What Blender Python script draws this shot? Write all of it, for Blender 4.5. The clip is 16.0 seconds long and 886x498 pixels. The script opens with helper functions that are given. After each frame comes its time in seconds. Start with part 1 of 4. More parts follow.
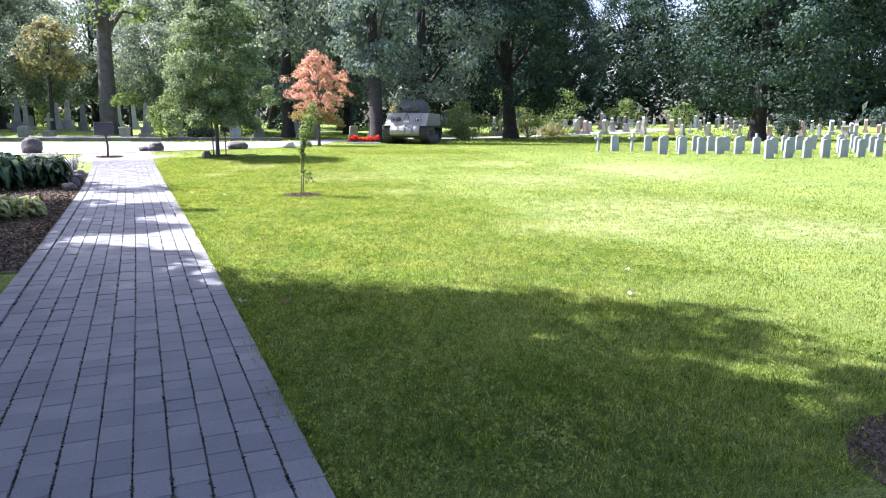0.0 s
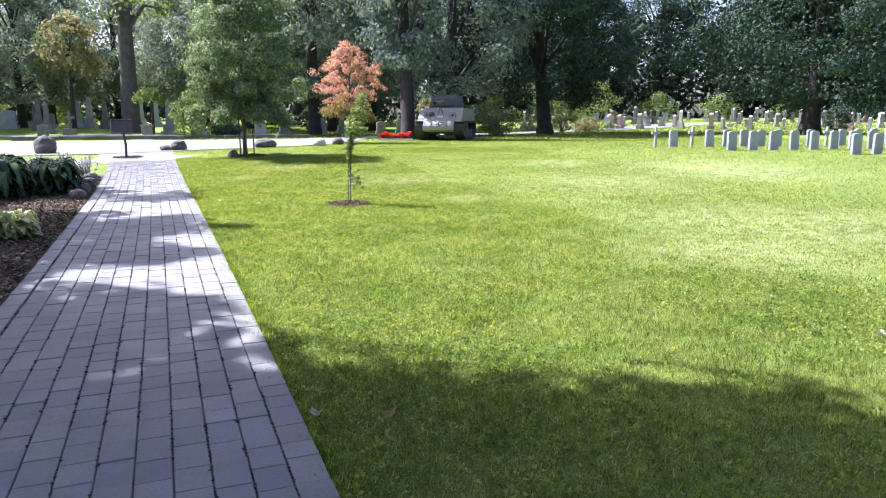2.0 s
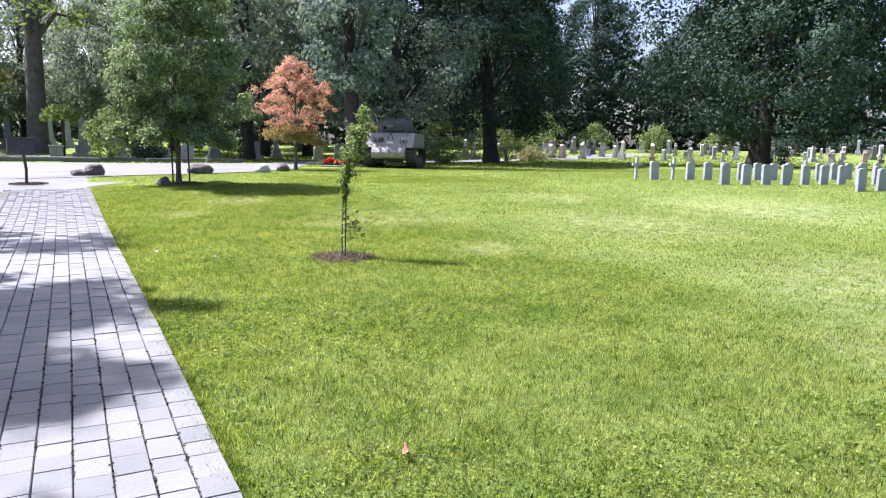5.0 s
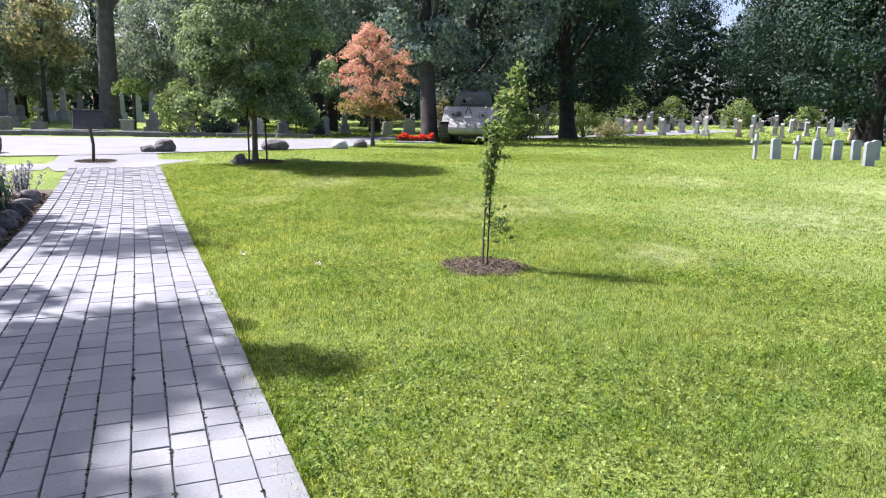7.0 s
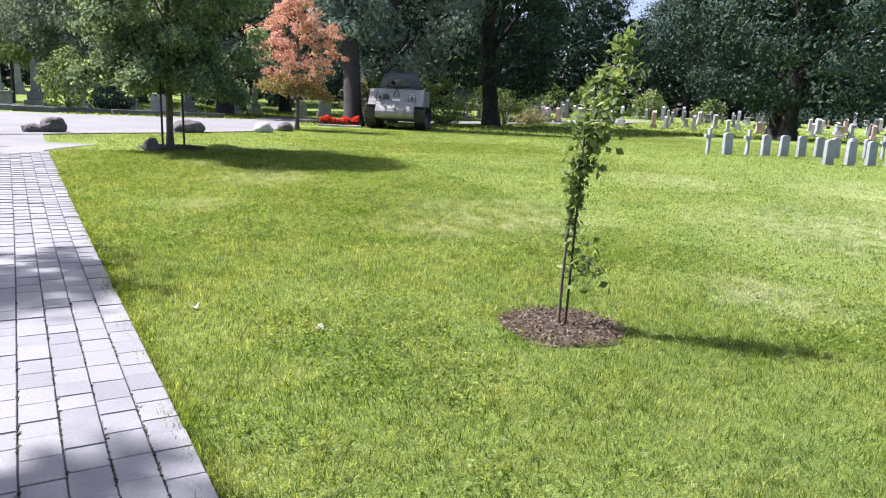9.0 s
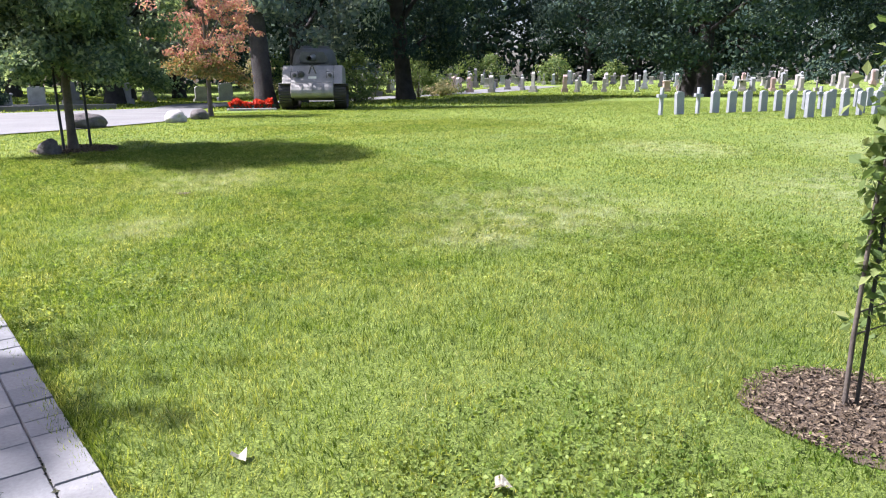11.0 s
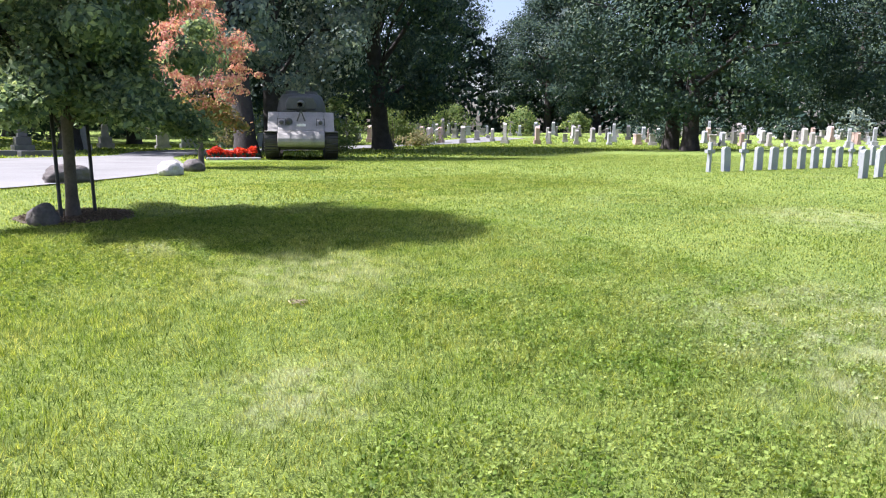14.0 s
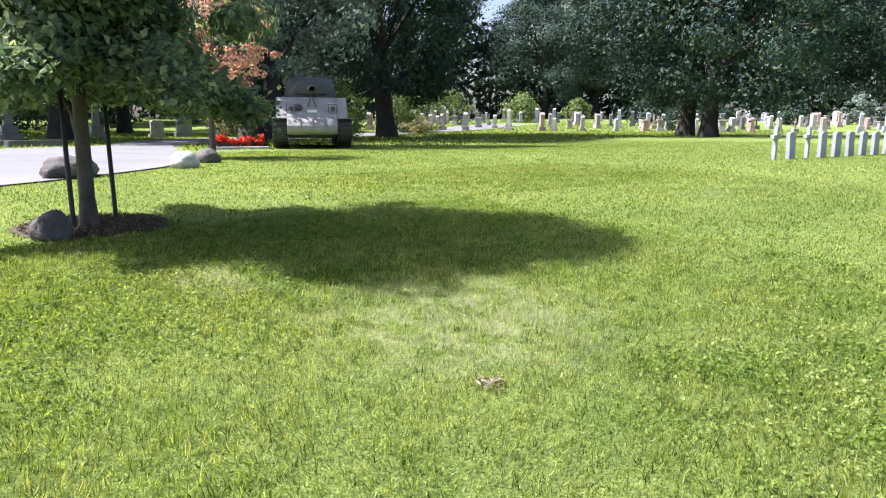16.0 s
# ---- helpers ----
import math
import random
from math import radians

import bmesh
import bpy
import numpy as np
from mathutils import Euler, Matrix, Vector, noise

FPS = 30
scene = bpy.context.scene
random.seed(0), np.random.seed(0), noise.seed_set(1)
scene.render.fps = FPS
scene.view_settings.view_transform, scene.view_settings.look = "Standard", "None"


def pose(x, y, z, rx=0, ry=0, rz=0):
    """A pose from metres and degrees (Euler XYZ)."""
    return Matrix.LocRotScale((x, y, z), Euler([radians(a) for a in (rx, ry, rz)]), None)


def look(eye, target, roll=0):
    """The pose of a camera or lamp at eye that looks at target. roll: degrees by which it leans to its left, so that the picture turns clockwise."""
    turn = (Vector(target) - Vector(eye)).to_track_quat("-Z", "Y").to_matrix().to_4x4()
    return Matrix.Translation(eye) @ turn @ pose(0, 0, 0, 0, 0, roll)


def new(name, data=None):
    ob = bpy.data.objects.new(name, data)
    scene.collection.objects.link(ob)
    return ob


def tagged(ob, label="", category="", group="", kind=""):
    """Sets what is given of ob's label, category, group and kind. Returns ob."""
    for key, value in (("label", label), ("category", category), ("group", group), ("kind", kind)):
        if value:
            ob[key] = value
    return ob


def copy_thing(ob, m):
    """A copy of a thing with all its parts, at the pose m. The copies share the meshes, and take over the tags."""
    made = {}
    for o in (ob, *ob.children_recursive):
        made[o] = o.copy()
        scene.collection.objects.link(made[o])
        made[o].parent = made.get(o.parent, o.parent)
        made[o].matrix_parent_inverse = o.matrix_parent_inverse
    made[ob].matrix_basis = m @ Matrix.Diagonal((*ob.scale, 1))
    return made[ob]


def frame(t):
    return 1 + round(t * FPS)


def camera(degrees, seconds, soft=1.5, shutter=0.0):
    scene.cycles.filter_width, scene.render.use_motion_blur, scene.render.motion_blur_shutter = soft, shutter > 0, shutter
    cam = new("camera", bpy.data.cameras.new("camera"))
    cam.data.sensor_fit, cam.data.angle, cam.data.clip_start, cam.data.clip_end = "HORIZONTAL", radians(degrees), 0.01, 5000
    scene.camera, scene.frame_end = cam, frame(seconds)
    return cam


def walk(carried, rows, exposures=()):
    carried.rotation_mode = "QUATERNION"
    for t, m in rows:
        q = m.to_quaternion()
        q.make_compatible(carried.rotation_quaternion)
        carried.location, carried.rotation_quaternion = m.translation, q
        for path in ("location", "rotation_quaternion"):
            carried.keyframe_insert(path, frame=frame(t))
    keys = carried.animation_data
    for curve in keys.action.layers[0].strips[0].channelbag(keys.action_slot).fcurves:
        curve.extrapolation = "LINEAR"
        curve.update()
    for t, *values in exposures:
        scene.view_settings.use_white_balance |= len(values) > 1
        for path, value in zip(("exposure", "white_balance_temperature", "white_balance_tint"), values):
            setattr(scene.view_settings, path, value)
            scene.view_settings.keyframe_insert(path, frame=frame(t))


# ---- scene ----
EXPOSURES = [(0.0, 2.02, 5850, 26), (2.0, 1.75, 5850, 25), (3.5, 1.6, 5900, 24), (7.0, 1.5, 6000, 24), (9.0, 1.42, 6050, 24), (12.5, 1.46, 6050, 24), (16.0, 1.57, 6050, 22)]
cam = camera(64.7, 16.0, 1.1)
PATH = [
    (0, (0.699, 0.503, 1.454), (1.386, 2.349, 1.107), 0.5),
    (0.5, (0.699, 1.2, 1.469), (1.319, 3.079, 1.179), 0.6),
    (1, (0.707, 1.811, 1.428), (1.352, 3.684, 1.151), 0.0),
    (1.5, (0.721, 2.44, 1.428), (1.335, 4.325, 1.161), 1.1),
    (2, (0.658, 3.056, 1.424), (1.289, 4.92, 1.065), 0.1),
    (2.5, (0.638, 3.703, 1.445), (1.379, 5.518, 1.051), 2.6),
    (3, (0.583, 4.276, 1.424), (1.363, 6.077, 1.037), -0.1),
    (3.5, (0.564, 4.89, 1.411), (1.418, 6.657, 1.025), 3.4),
    (4, (0.528, 5.411, 1.393), (1.459, 7.152, 1.073), 2.1),
    (4.2, (0.491, 5.64, 1.375), (1.358, 7.418, 1.08), 1.9),
    (6.3, (0.48, 8.292, 1.385), (1.295, 10.098, 1.112), 1.1),
    (6.5, (0.447, 8.518, 1.354), (1.236, 10.336, 1.084), 2.4),
    (7, (0.395, 9.102, 1.337), (1.069, 10.951, 0.984), 1.3),
    (7.5, (0.342, 9.734, 1.361), (1.207, 11.508, 1.039), 1.5),
    (7.8, (0.332, 10.136, 1.346), (1.226, 11.867, 0.896), 3.0),
    (8, (0.28, 10.388, 1.355), (1.179, 12.137, 0.993), 2.5),
    (8.5, (0.249, 10.973, 1.358), (1.193, 12.705, 1.028), 1.8),
    (9, (0.229, 11.58, 1.354), (1.148, 13.313, 0.964), 3.0),
    (9.2, (0.201, 11.853, 1.335), (1.107, 13.596, 0.959), 1.0),
    (11.3, (0.134, 14.26, 1.285), (1.335, 15.788, 0.812), -2.5),
    (11.5, (0.077, 14.473, 1.295), (1.338, 15.953, 0.825), -5.1),
    (12, (0.003, 15.032, 1.302), (1.287, 16.507, 0.88), -4.9),
    (12.5, (-0.114, 15.627, 1.345), (1.143, 17.139, 0.98), -7.1),
    (13, (-0.084, 16.22, 1.318), (1.166, 17.727, 0.911), -1.9),
    (13.5, (-0.065, 16.828, 1.276), (1.211, 18.307, 0.847), -0.4),
    (14, (-0.009, 17.467, 1.306), (1.259, 18.981, 0.988), 0.6),
    (14.5, (0.119, 18.038, 1.293), (1.37, 19.542, 0.877), -2.3),
    (15, (0.182, 18.598, 1.269), (1.523, 20.035, 0.899), 1.1),
    (15.5, (0.223, 19.169, 1.257), (1.466, 20.696, 0.905), -0.2),
    (16, (0.238, 19.72, 1.252), (1.525, 21.21, 0.9), 0.3),
]
walk(cam, [(t, look(eye, target, roll)) for t, eye, target, roll in PATH], EXPOSURES)

# ---- light ----
SUN_AZ, SUN_EL = math.atan2(0.68, -0.73), radians(54)
sun_way = Vector((math.cos(SUN_AZ) * math.cos(SUN_EL), math.sin(SUN_AZ) * math.cos(SUN_EL), math.sin(SUN_EL)))
sun = new("sun", bpy.data.lights.new("sun", "SUN"))
sun.data.energy, sun.data.angle, sun.data.color = 5.0, radians(0.8), (1.0, 0.96, 0.9)
sun.matrix_world = look(sun_way * 100, (0, 0, 0))
world = bpy.data.worlds.new("world")
scene.world = world
world.use_nodes = True
wn = world.node_tree
sky = wn.nodes.new("ShaderNodeTexSky")
sky.sky_type, sky.sun_disc = "NISHITA", False
sky.sun_elevation, sky.sun_rotation = SUN_EL, math.pi / 2 - SUN_AZ
sky.dust_density = 3.5
wn.links.new(sky.outputs["Color"], wn.nodes["Background"].inputs["Color"])
wn.nodes["Background"].inputs["Strength"].default_value = 0.092
scene.view_settings.exposure = 0.0


# ---- materials ----
def shader(name):
    m = bpy.data.materials.new(name)
    m.use_nodes = True
    nt = m.node_tree
    return m, nt, nt.nodes["Principled BSDF"]


def node(nt, kind, **values):
    n = nt.nodes.new(kind)
    for k, v in values.items():
        n.inputs[k].default_value = v
    return n


def ramp(nt, fac, stops):
    r = nt.nodes.new("ShaderNodeValToRGB")
    while len(r.color_ramp.elements) < len(stops):
        r.color_ramp.elements.new(0.5)
    for e, (p, c) in zip(r.color_ramp.elements, stops):
        e.position, e.color = p, (*c, 1)
    nt.links.new(fac, r.inputs["Fac"])
    return r.outputs["Color"]


def noise_of(nt, scale, detail=4, coords="Object", rough=0.6):
    tc = nt.nodes.new("ShaderNodeTexCoord")
    n = node(nt, "ShaderNodeTexNoise", Scale=scale, Detail=detail, Roughness=rough)
    nt.links.new(tc.outputs[coords], n.inputs["Vector"])
    return n.outputs["Fac"]


def mix(nt, fac, a, b, mode="MIX"):
    n = nt.nodes.new("ShaderNodeMix")
    n.data_type, n.blend_type = "RGBA", mode
    for sock, v in ((n.inputs["Factor"], fac), (n.inputs["A"], a), (n.inputs["B"], b)):
        if isinstance(v, (int, float)):
            sock.default_value = v
        elif isinstance(v, tuple):
            sock.default_value = (*v, 1)
        else:
            nt.links.new(v, sock)
    return n.outputs["Result"]


def bump(nt, bsdf, height, strength=0.3, distance=0.02):
    b = node(nt, "ShaderNodeBump", Strength=strength, Distance=distance)
    nt.links.new(height, b.inputs["Height"])
    nt.links.new(b.outputs["Normal"], bsdf.inputs["Normal"])


def rough_stuff(name, low, high, scale=3.0, fine=40.0, rough=0.85, strength=0.4, distance=0.01, vary=0.0, coords="Object", metal=0.0):
    """A mottled matt surface: broad stains, fine grain, relief, and a tone of its own for each object."""
    m, nt, b = shader(name)
    broad, grain = noise_of(nt, scale, 5, coords), noise_of(nt, fine, 4, coords)
    col = ramp(nt, broad, [(0.3, low), (0.7, high)])
    col = mix(nt, 0.5, col, ramp(nt, grain, [(0.3, (0.35, 0.35, 0.35)), (0.7, (0.65, 0.65, 0.65))]), "OVERLAY")
    if vary:
        info = nt.nodes.new("ShaderNodeObjectInfo")
        tone = ramp(nt, info.outputs["Random"], [(0.0, (0.5 - vary,) * 3), (1.0, (0.5 + vary,) * 3)])
        col = mix(nt, 1.0, col, tone, "OVERLAY")
    nt.links.new(col, b.inputs["Base Color"])
    b.inputs["Roughness"].default_value, b.inputs["Metallic"].default_value = rough, metal
    bump(nt, b, grain, strength, distance)
    return m


def leafy(name, stops, through_light=0.45, gloss=0.55, patches=None, shine=0.15, glow=(1.0, 1.0, 0.7)):
    """Leaves: a tone of its own for each leaf, light that shines through, a soft gloss."""
    m, nt, b = shader(name)
    geo = nt.nodes.new("ShaderNodeNewGeometry")
    col = ramp(nt, geo.outputs["Random Per Island"], stops)
    if patches:
        spots = ramp(nt, noise_of(nt, 1.7, 5), [(0.38, (1, 1, 1)), (0.6, (0, 0, 0))])
        col = mix(nt, spots, col, mix(nt, 1.0, col, (0.64, 0.8, 0.52), "MULTIPLY"))
        clumps = ramp(nt, noise_of(nt, 13.0, 3), [(0.38, (1, 1, 1)), (0.54, (0, 0, 0))])
        col = mix(nt, clumps, col, mix(nt, 1.0, col, (0.4, 0.49, 0.34), "MULTIPLY"))
        col = mix(nt, patches(nt), col, mix(nt, 0.5, col, (0.5, 0.53, 0.42)))
    nt.links.new(col, b.inputs["Base Color"])
    b.inputs["Roughness"].default_value = gloss
    b.inputs["Specular IOR Level"].default_value = shine
    tr = nt.nodes.new("ShaderNodeBsdfTranslucent")
    nt.links.new(mix(nt, 1.0, col, glow, "MULTIPLY"), tr.inputs["Color"])
    ms = node(nt, "ShaderNodeMixShader", Fac=through_light)
    nt.links.new(b.outputs["BSDF"], ms.inputs[1])
    nt.links.new(tr.outputs["BSDF"], ms.inputs[2])
    nt.links.new(ms.outputs["Shader"], nt.nodes["Material Output"].inputs["Surface"])
    return m


DRY_SPOTS = (((5.0, 19.1, 0.05), 1.7), ((3.9, 18.6, 0.05), 0.9), ((2.1, 24.0, 0.1), 0.5), ((2.8, 22.6, 0.1), 1.1), ((10.4, 21.4, 0.1), 1.5), ((5.2, 15.2, 0.0), 0.9), ((1.55, 20.4, 0.05), 0.6), ((9.3, 17.0, 0.05), 2.6), ((8.6, 11.0, 0.0), 3.0), ((14.0, 18.4, 0.1), 3.4), ((6.2, 9.3, 0.0), 1.6), ((9.4, 8.0, 0.0), 2.0))


def pale_patches(nt):
    """Where the lawn is dry and pale: broad drifts broken up by fine streaks."""
    a = ramp(nt, noise_of(nt, 0.22, 3), [(0.6, (0, 0, 0)), (0.78, (1, 1, 1))])
    b = ramp(nt, noise_of(nt, 4.5, 6, rough=0.7), [(0.42, (0, 0, 0)), (0.62, (1, 1, 1))])
    drift = mix(nt, 1.0, a, b, "MULTIPLY")
    tc = nt.nodes.new("ShaderNodeTexCoord")
    for centre, reach in DRY_SPOTS:
        d = nt.nodes.new("ShaderNodeVectorMath")
        d.operation = "DISTANCE"
        d.inputs[1].default_value = centre
        nt.links.new(tc.outputs["Object"], d.inputs[0])
        near = node(nt, "ShaderNodeMapRange", **{"From Min": reach, "From Max": reach * 0.35})
        nt.links.new(d.outputs["Value"], near.inputs["Value"])
        drift = mix(nt, 1.0, drift, mix(nt, 1.0, near.outputs["Result"], b, "MULTIPLY"), "LIGHTEN")
    return drift


def lawn_material():
    m, nt, b = shader("lawn_soil")
    col = ramp(nt, noise_of(nt, 0.5, 5), [(0.3, (0.118, 0.17, 0.05)), (0.7, (0.19, 0.24, 0.07))])
    fine = noise_of(nt, 85.0, 5, rough=0.7)
    tufts = noise_of(nt, 17.0, 4, rough=0.65)
    col = mix(nt, 0.9, col, ramp(nt, fine, [(0.34, (0.1, 0.14, 0.1)), (0.66, (0.88, 0.86, 0.74))]), "OVERLAY")
    col = mix(nt, 0.6, col, ramp(nt, tufts, [(0.34, (0.28, 0.32, 0.28)), (0.66, (0.72, 0.72, 0.66))]), "OVERLAY")
    col = mix(nt, pale_patches(nt), col, mix(nt, 0.3, col, (0.5, 0.52, 0.34)))
    nt.links.new(col, b.inputs["Base Color"])
    b.inputs["Roughness"].default_value = 0.95
    b.inputs["Specular IOR Level"].default_value = 0.1
    bump(nt, b, fine, 0.9, 0.025)
    return m


M = {}
M["lawn"] = lawn_material()
M["blade"] = leafy("grass_blade", [(0.0, (0.06, 0.11, 0.03)), (0.35, (0.185, 0.25, 0.058)), (0.7, (0.305, 0.375, 0.092)), (0.95, (0.5, 0.54, 0.2)), (1.0, (0.55, 0.57, 0.36))], 0.56, 0.5, pale_patches, 0.15, (1.3, 1.15, 0.55))
M["clover"] = leafy("clover_leaf", [(0.0, (0.16, 0.23, 0.055)), (0.6, (0.25, 0.335, 0.085)), (1.0, (0.36, 0.45, 0.15))], 0.5, 0.5, pale_patches, 0.15, (1.32, 1.13, 0.5))
M["leaf"] = leafy("tree_leaf", [(0.0, (0.026, 0.05, 0.043)), (0.6, (0.042, 0.072, 0.056)), (1.0, (0.088, 0.125, 0.068))], 0.08, 0.75, None, 0.05)
# haze of the distance is put into this lighter, bluer leaf colour
M["leaf_haze_cool"] = leafy("blue_green_haze_leaf", [(0.0, (0.1, 0.148, 0.155)), (0.6, (0.175, 0.235, 0.21)), (1.0, (0.3, 0.345, 0.26))], 0.36, 0.75, None, 0.05)
M["leaf_young"] = leafy("young_tree_leaf", [(0.0, (0.085, 0.14, 0.09)), (0.6, (0.18, 0.25, 0.14)), (1.0, (0.36, 0.43, 0.2))], 0.48)
M["leaf_light"] = leafy("light_green_leaf", [(0.0, (0.09, 0.15, 0.05)), (0.6, (0.16, 0.23, 0.075)), (1.0, (0.28, 0.32, 0.12))], 0.45)
M["leaf_red"] = leafy("red_autumn_leaf", [(0.0, (0.47, 0.18, 0.17)), (0.45, (0.58, 0.29, 0.25)), (0.8, (0.6, 0.4, 0.28)), (1.0, (0.46, 0.45, 0.22))], 0.46)
M["leaf_turning"] = leafy("olive_turning_leaf", [(0.0, (0.13, 0.16, 0.06)), (0.5, (0.26, 0.24, 0.09)), (0.85, (0.42, 0.28, 0.12)), (1.0, (0.46, 0.2, 0.13))], 0.4)
M["leaf_yellow"] = leafy("yellowing_leaf", [(0.0, (0.14, 0.17, 0.08)), (0.6, (0.26, 0.26, 0.13)), (1.0, (0.42, 0.33, 0.19))], 0.45)
M["hosta"] = leafy("dark_hosta_leaf", [(0.0, (0.025, 0.06, 0.03)), (0.7, (0.05, 0.1, 0.045)), (1.0, (0.09, 0.14, 0.06))], 0.25, 0.35)
M["hosta_pale"] = leafy("pale_hosta_leaf", [(0.0, (0.17, 0.24, 0.075)), (0.6, (0.33, 0.37, 0.14)), (1.0, (0.56, 0.56, 0.34))], 0.35, 0.4)
M["silver"] = leafy("silvery_spike", [(0.0, (0.2, 0.2, 0.24)), (0.6, (0.34, 0.32, 0.4)), (1.0, (0.5, 0.48, 0.52))], 0.3)
M["petal"] = leafy("red_petal", [(0.0, (0.42, 0.025, 0.015)), (1.0, (0.66, 0.08, 0.035))], 0.4)
M["bark"] = rough_stuff("bark", (0.02, 0.018, 0.017), (0.05, 0.045, 0.041), 2.0, 14.0, 0.95, 1.0, 0.04)
def paver_material(name, island):
    m, nt, b = shader(name)
    src = nt.nodes.new("ShaderNodeNewGeometry").outputs["Random Per Island"] if island else nt.nodes.new("ShaderNodeObjectInfo").outputs["Random"]
    tc = nt.nodes.new("ShaderNodeNewGeometry")
    grain = node(nt, "ShaderNodeTexNoise", Scale=70.0, Detail=4.0)
    broad = node(nt, "ShaderNodeTexNoise", Scale=1.8, Detail=5.0)
    for g in (grain, broad):
        nt.links.new(tc.outputs["Position"], g.inputs["Vector"])
    col = ramp(nt, src, [(0.0, (0.15, 0.158, 0.165)), (0.5, (0.174, 0.182, 0.186)), (1.0, (0.2, 0.205, 0.204))])
    col = mix(nt, 0.45, col, ramp(nt, broad.outputs["Fac"], [(0.3, (0.38, 0.38, 0.38)), (0.7, (0.62, 0.62, 0.61))]), "OVERLAY")
    col = mix(nt, 0.4, col, ramp(nt, grain.outputs["Fac"], [(0.3, (0.38, 0.38, 0.38)), (0.7, (0.62, 0.62, 0.62))]), "OVERLAY")
    nt.links.new(col, b.inputs["Base Color"])
    b.inputs["Roughness"].default_value = 0.88
    bump(nt, b, grain.outputs["Fac"], 0.35, 0.006)
    return m


M["bark_brown"] = rough_stuff("grey_brown_bark", (0.05, 0.045, 0.044), (0.11, 0.1, 0.097), 2.0, 14.0, 0.95, 1.0, 0.04)
M["paver"] = paver_material("brick", False)
M["paver_rest"] = paver_material("brick_far", True)
M["sand"] = rough_stuff("joint_sand", (0.1, 0.094, 0.088), (0.19, 0.178, 0.16), 3.0, 80.0, 0.95)
M["asphalt"] = rough_stuff("pale_asphalt", (0.122, 0.126, 0.126), (0.176, 0.181, 0.178), 0.6, 70.0, 0.9, 0.3, 0.006)
M["mulch"] = rough_stuff("bark_mulch", (0.055, 0.041, 0.028), (0.125, 0.096, 0.066), 6.0, 45.0, 0.95, 1.0, 0.03)
M["boulder"] = rough_stuff("boulder_stone", (0.055, 0.05, 0.047), (0.15, 0.138, 0.13), 3.0, 25.0, 0.9, 0.8, 0.03)
M["marble"] = rough_stuff("white_marble", (0.22, 0.24, 0.26), (0.32, 0.34, 0.36), 2.5, 50.0, 0.6, 0.2, 0.004, 0.04)
M["granite"] = rough_stuff("grey_granite", (0.2, 0.195, 0.19), (0.36, 0.35, 0.34), 2.0, 60.0, 0.6, 0.2, 0.004, 0.14)
M["granite_red"] = rough_stuff("red_granite", (0.26, 0.19, 0.17), (0.38, 0.29, 0.26), 2.0, 60.0, 0.5, 0.2, 0.004, 0.1)
M["granite_dark_shade"] = rough_stuff("dark_shade_granite", (0.07, 0.07, 0.075), (0.14, 0.14, 0.14), 2.0, 60.0, 0.4, 0.2, 0.004, 0.1)
M["armour"] = rough_stuff("olive_armour", (0.18, 0.18, 0.165), (0.265, 0.26, 0.24), 1.5, 20.0, 0.6, 0.25, 0.006)
# darker copy of the olive armour, with shade put into its colour
M["armour_half_shade"] = rough_stuff("half_shade_olive_armour", (0.1, 0.11, 0.1), (0.17, 0.18, 0.16), 1.5, 20.0, 0.5, 0.25, 0.006)
# dark armour tone; on turret and belly it holds shade put into the colour
M["armour_dark_shade"] = rough_stuff("dark_shade_armour", (0.048, 0.052, 0.048), (0.09, 0.095, 0.085), 1.5, 20.0, 0.6, 0.25, 0.006)
M["steel"] = rough_stuff("worn_track_steel", (0.04, 0.038, 0.035), (0.1, 0.09, 0.08), 4.0, 30.0, 0.65, 0.5, 0.01, 0.0, "Object", 0.3)
M["rubber"] = rough_stuff("rubber", (0.02, 0.02, 0.02), (0.04, 0.04, 0.038), 4.0, 30.0, 0.8)
M["white_paint"] = rough_stuff("white_paint", (0.6, 0.6, 0.57), (0.75, 0.75, 0.72), 4.0, 30.0, 0.6)
M["glass_lamp"] = rough_stuff("lamp_lens", (0.3, 0.3, 0.3), (0.5, 0.5, 0.5), 4.0, 30.0, 0.15)
M["dark_metal"] = rough_stuff("dark_brown_metal", (0.03, 0.026, 0.024), (0.055, 0.048, 0.045), 4.0, 30.0, 0.5, 0.2, 0.004)
M["stake"] = rough_stuff("black_stake", (0.015, 0.017, 0.016), (0.035, 0.036, 0.034), 4.0, 40.0, 0.6)
M["young_bark"] = rough_stuff("young_bark", (0.07, 0.06, 0.05), (0.14, 0.12, 0.1), 5.0, 40.0, 0.9, 0.6, 0.01)


# ---- building helpers ----
rng = np.random.default_rng(7)


def step(u):
    u = np.clip(u, 0.0, 1.0)
    return u * u * (3 - 2 * u)


def ground_z(x, y):
    """The lawn lies level by the path and rises gently towards the road and the graves."""
    return 0.4 * step((y + 0.35 * x - 17) / 14) + 0.25 * step((x - 25) / 15) - 0.11 * step((y - 35) / 8) + 1.5 * step((0.68 * x + 0.73 * y - 72) / 50) + 0.7 * step((y - 54) / 22) * step((14 - x) / 8)


def gz(x, y):
    return float(ground_z(np.float64(x), np.float64(y)))


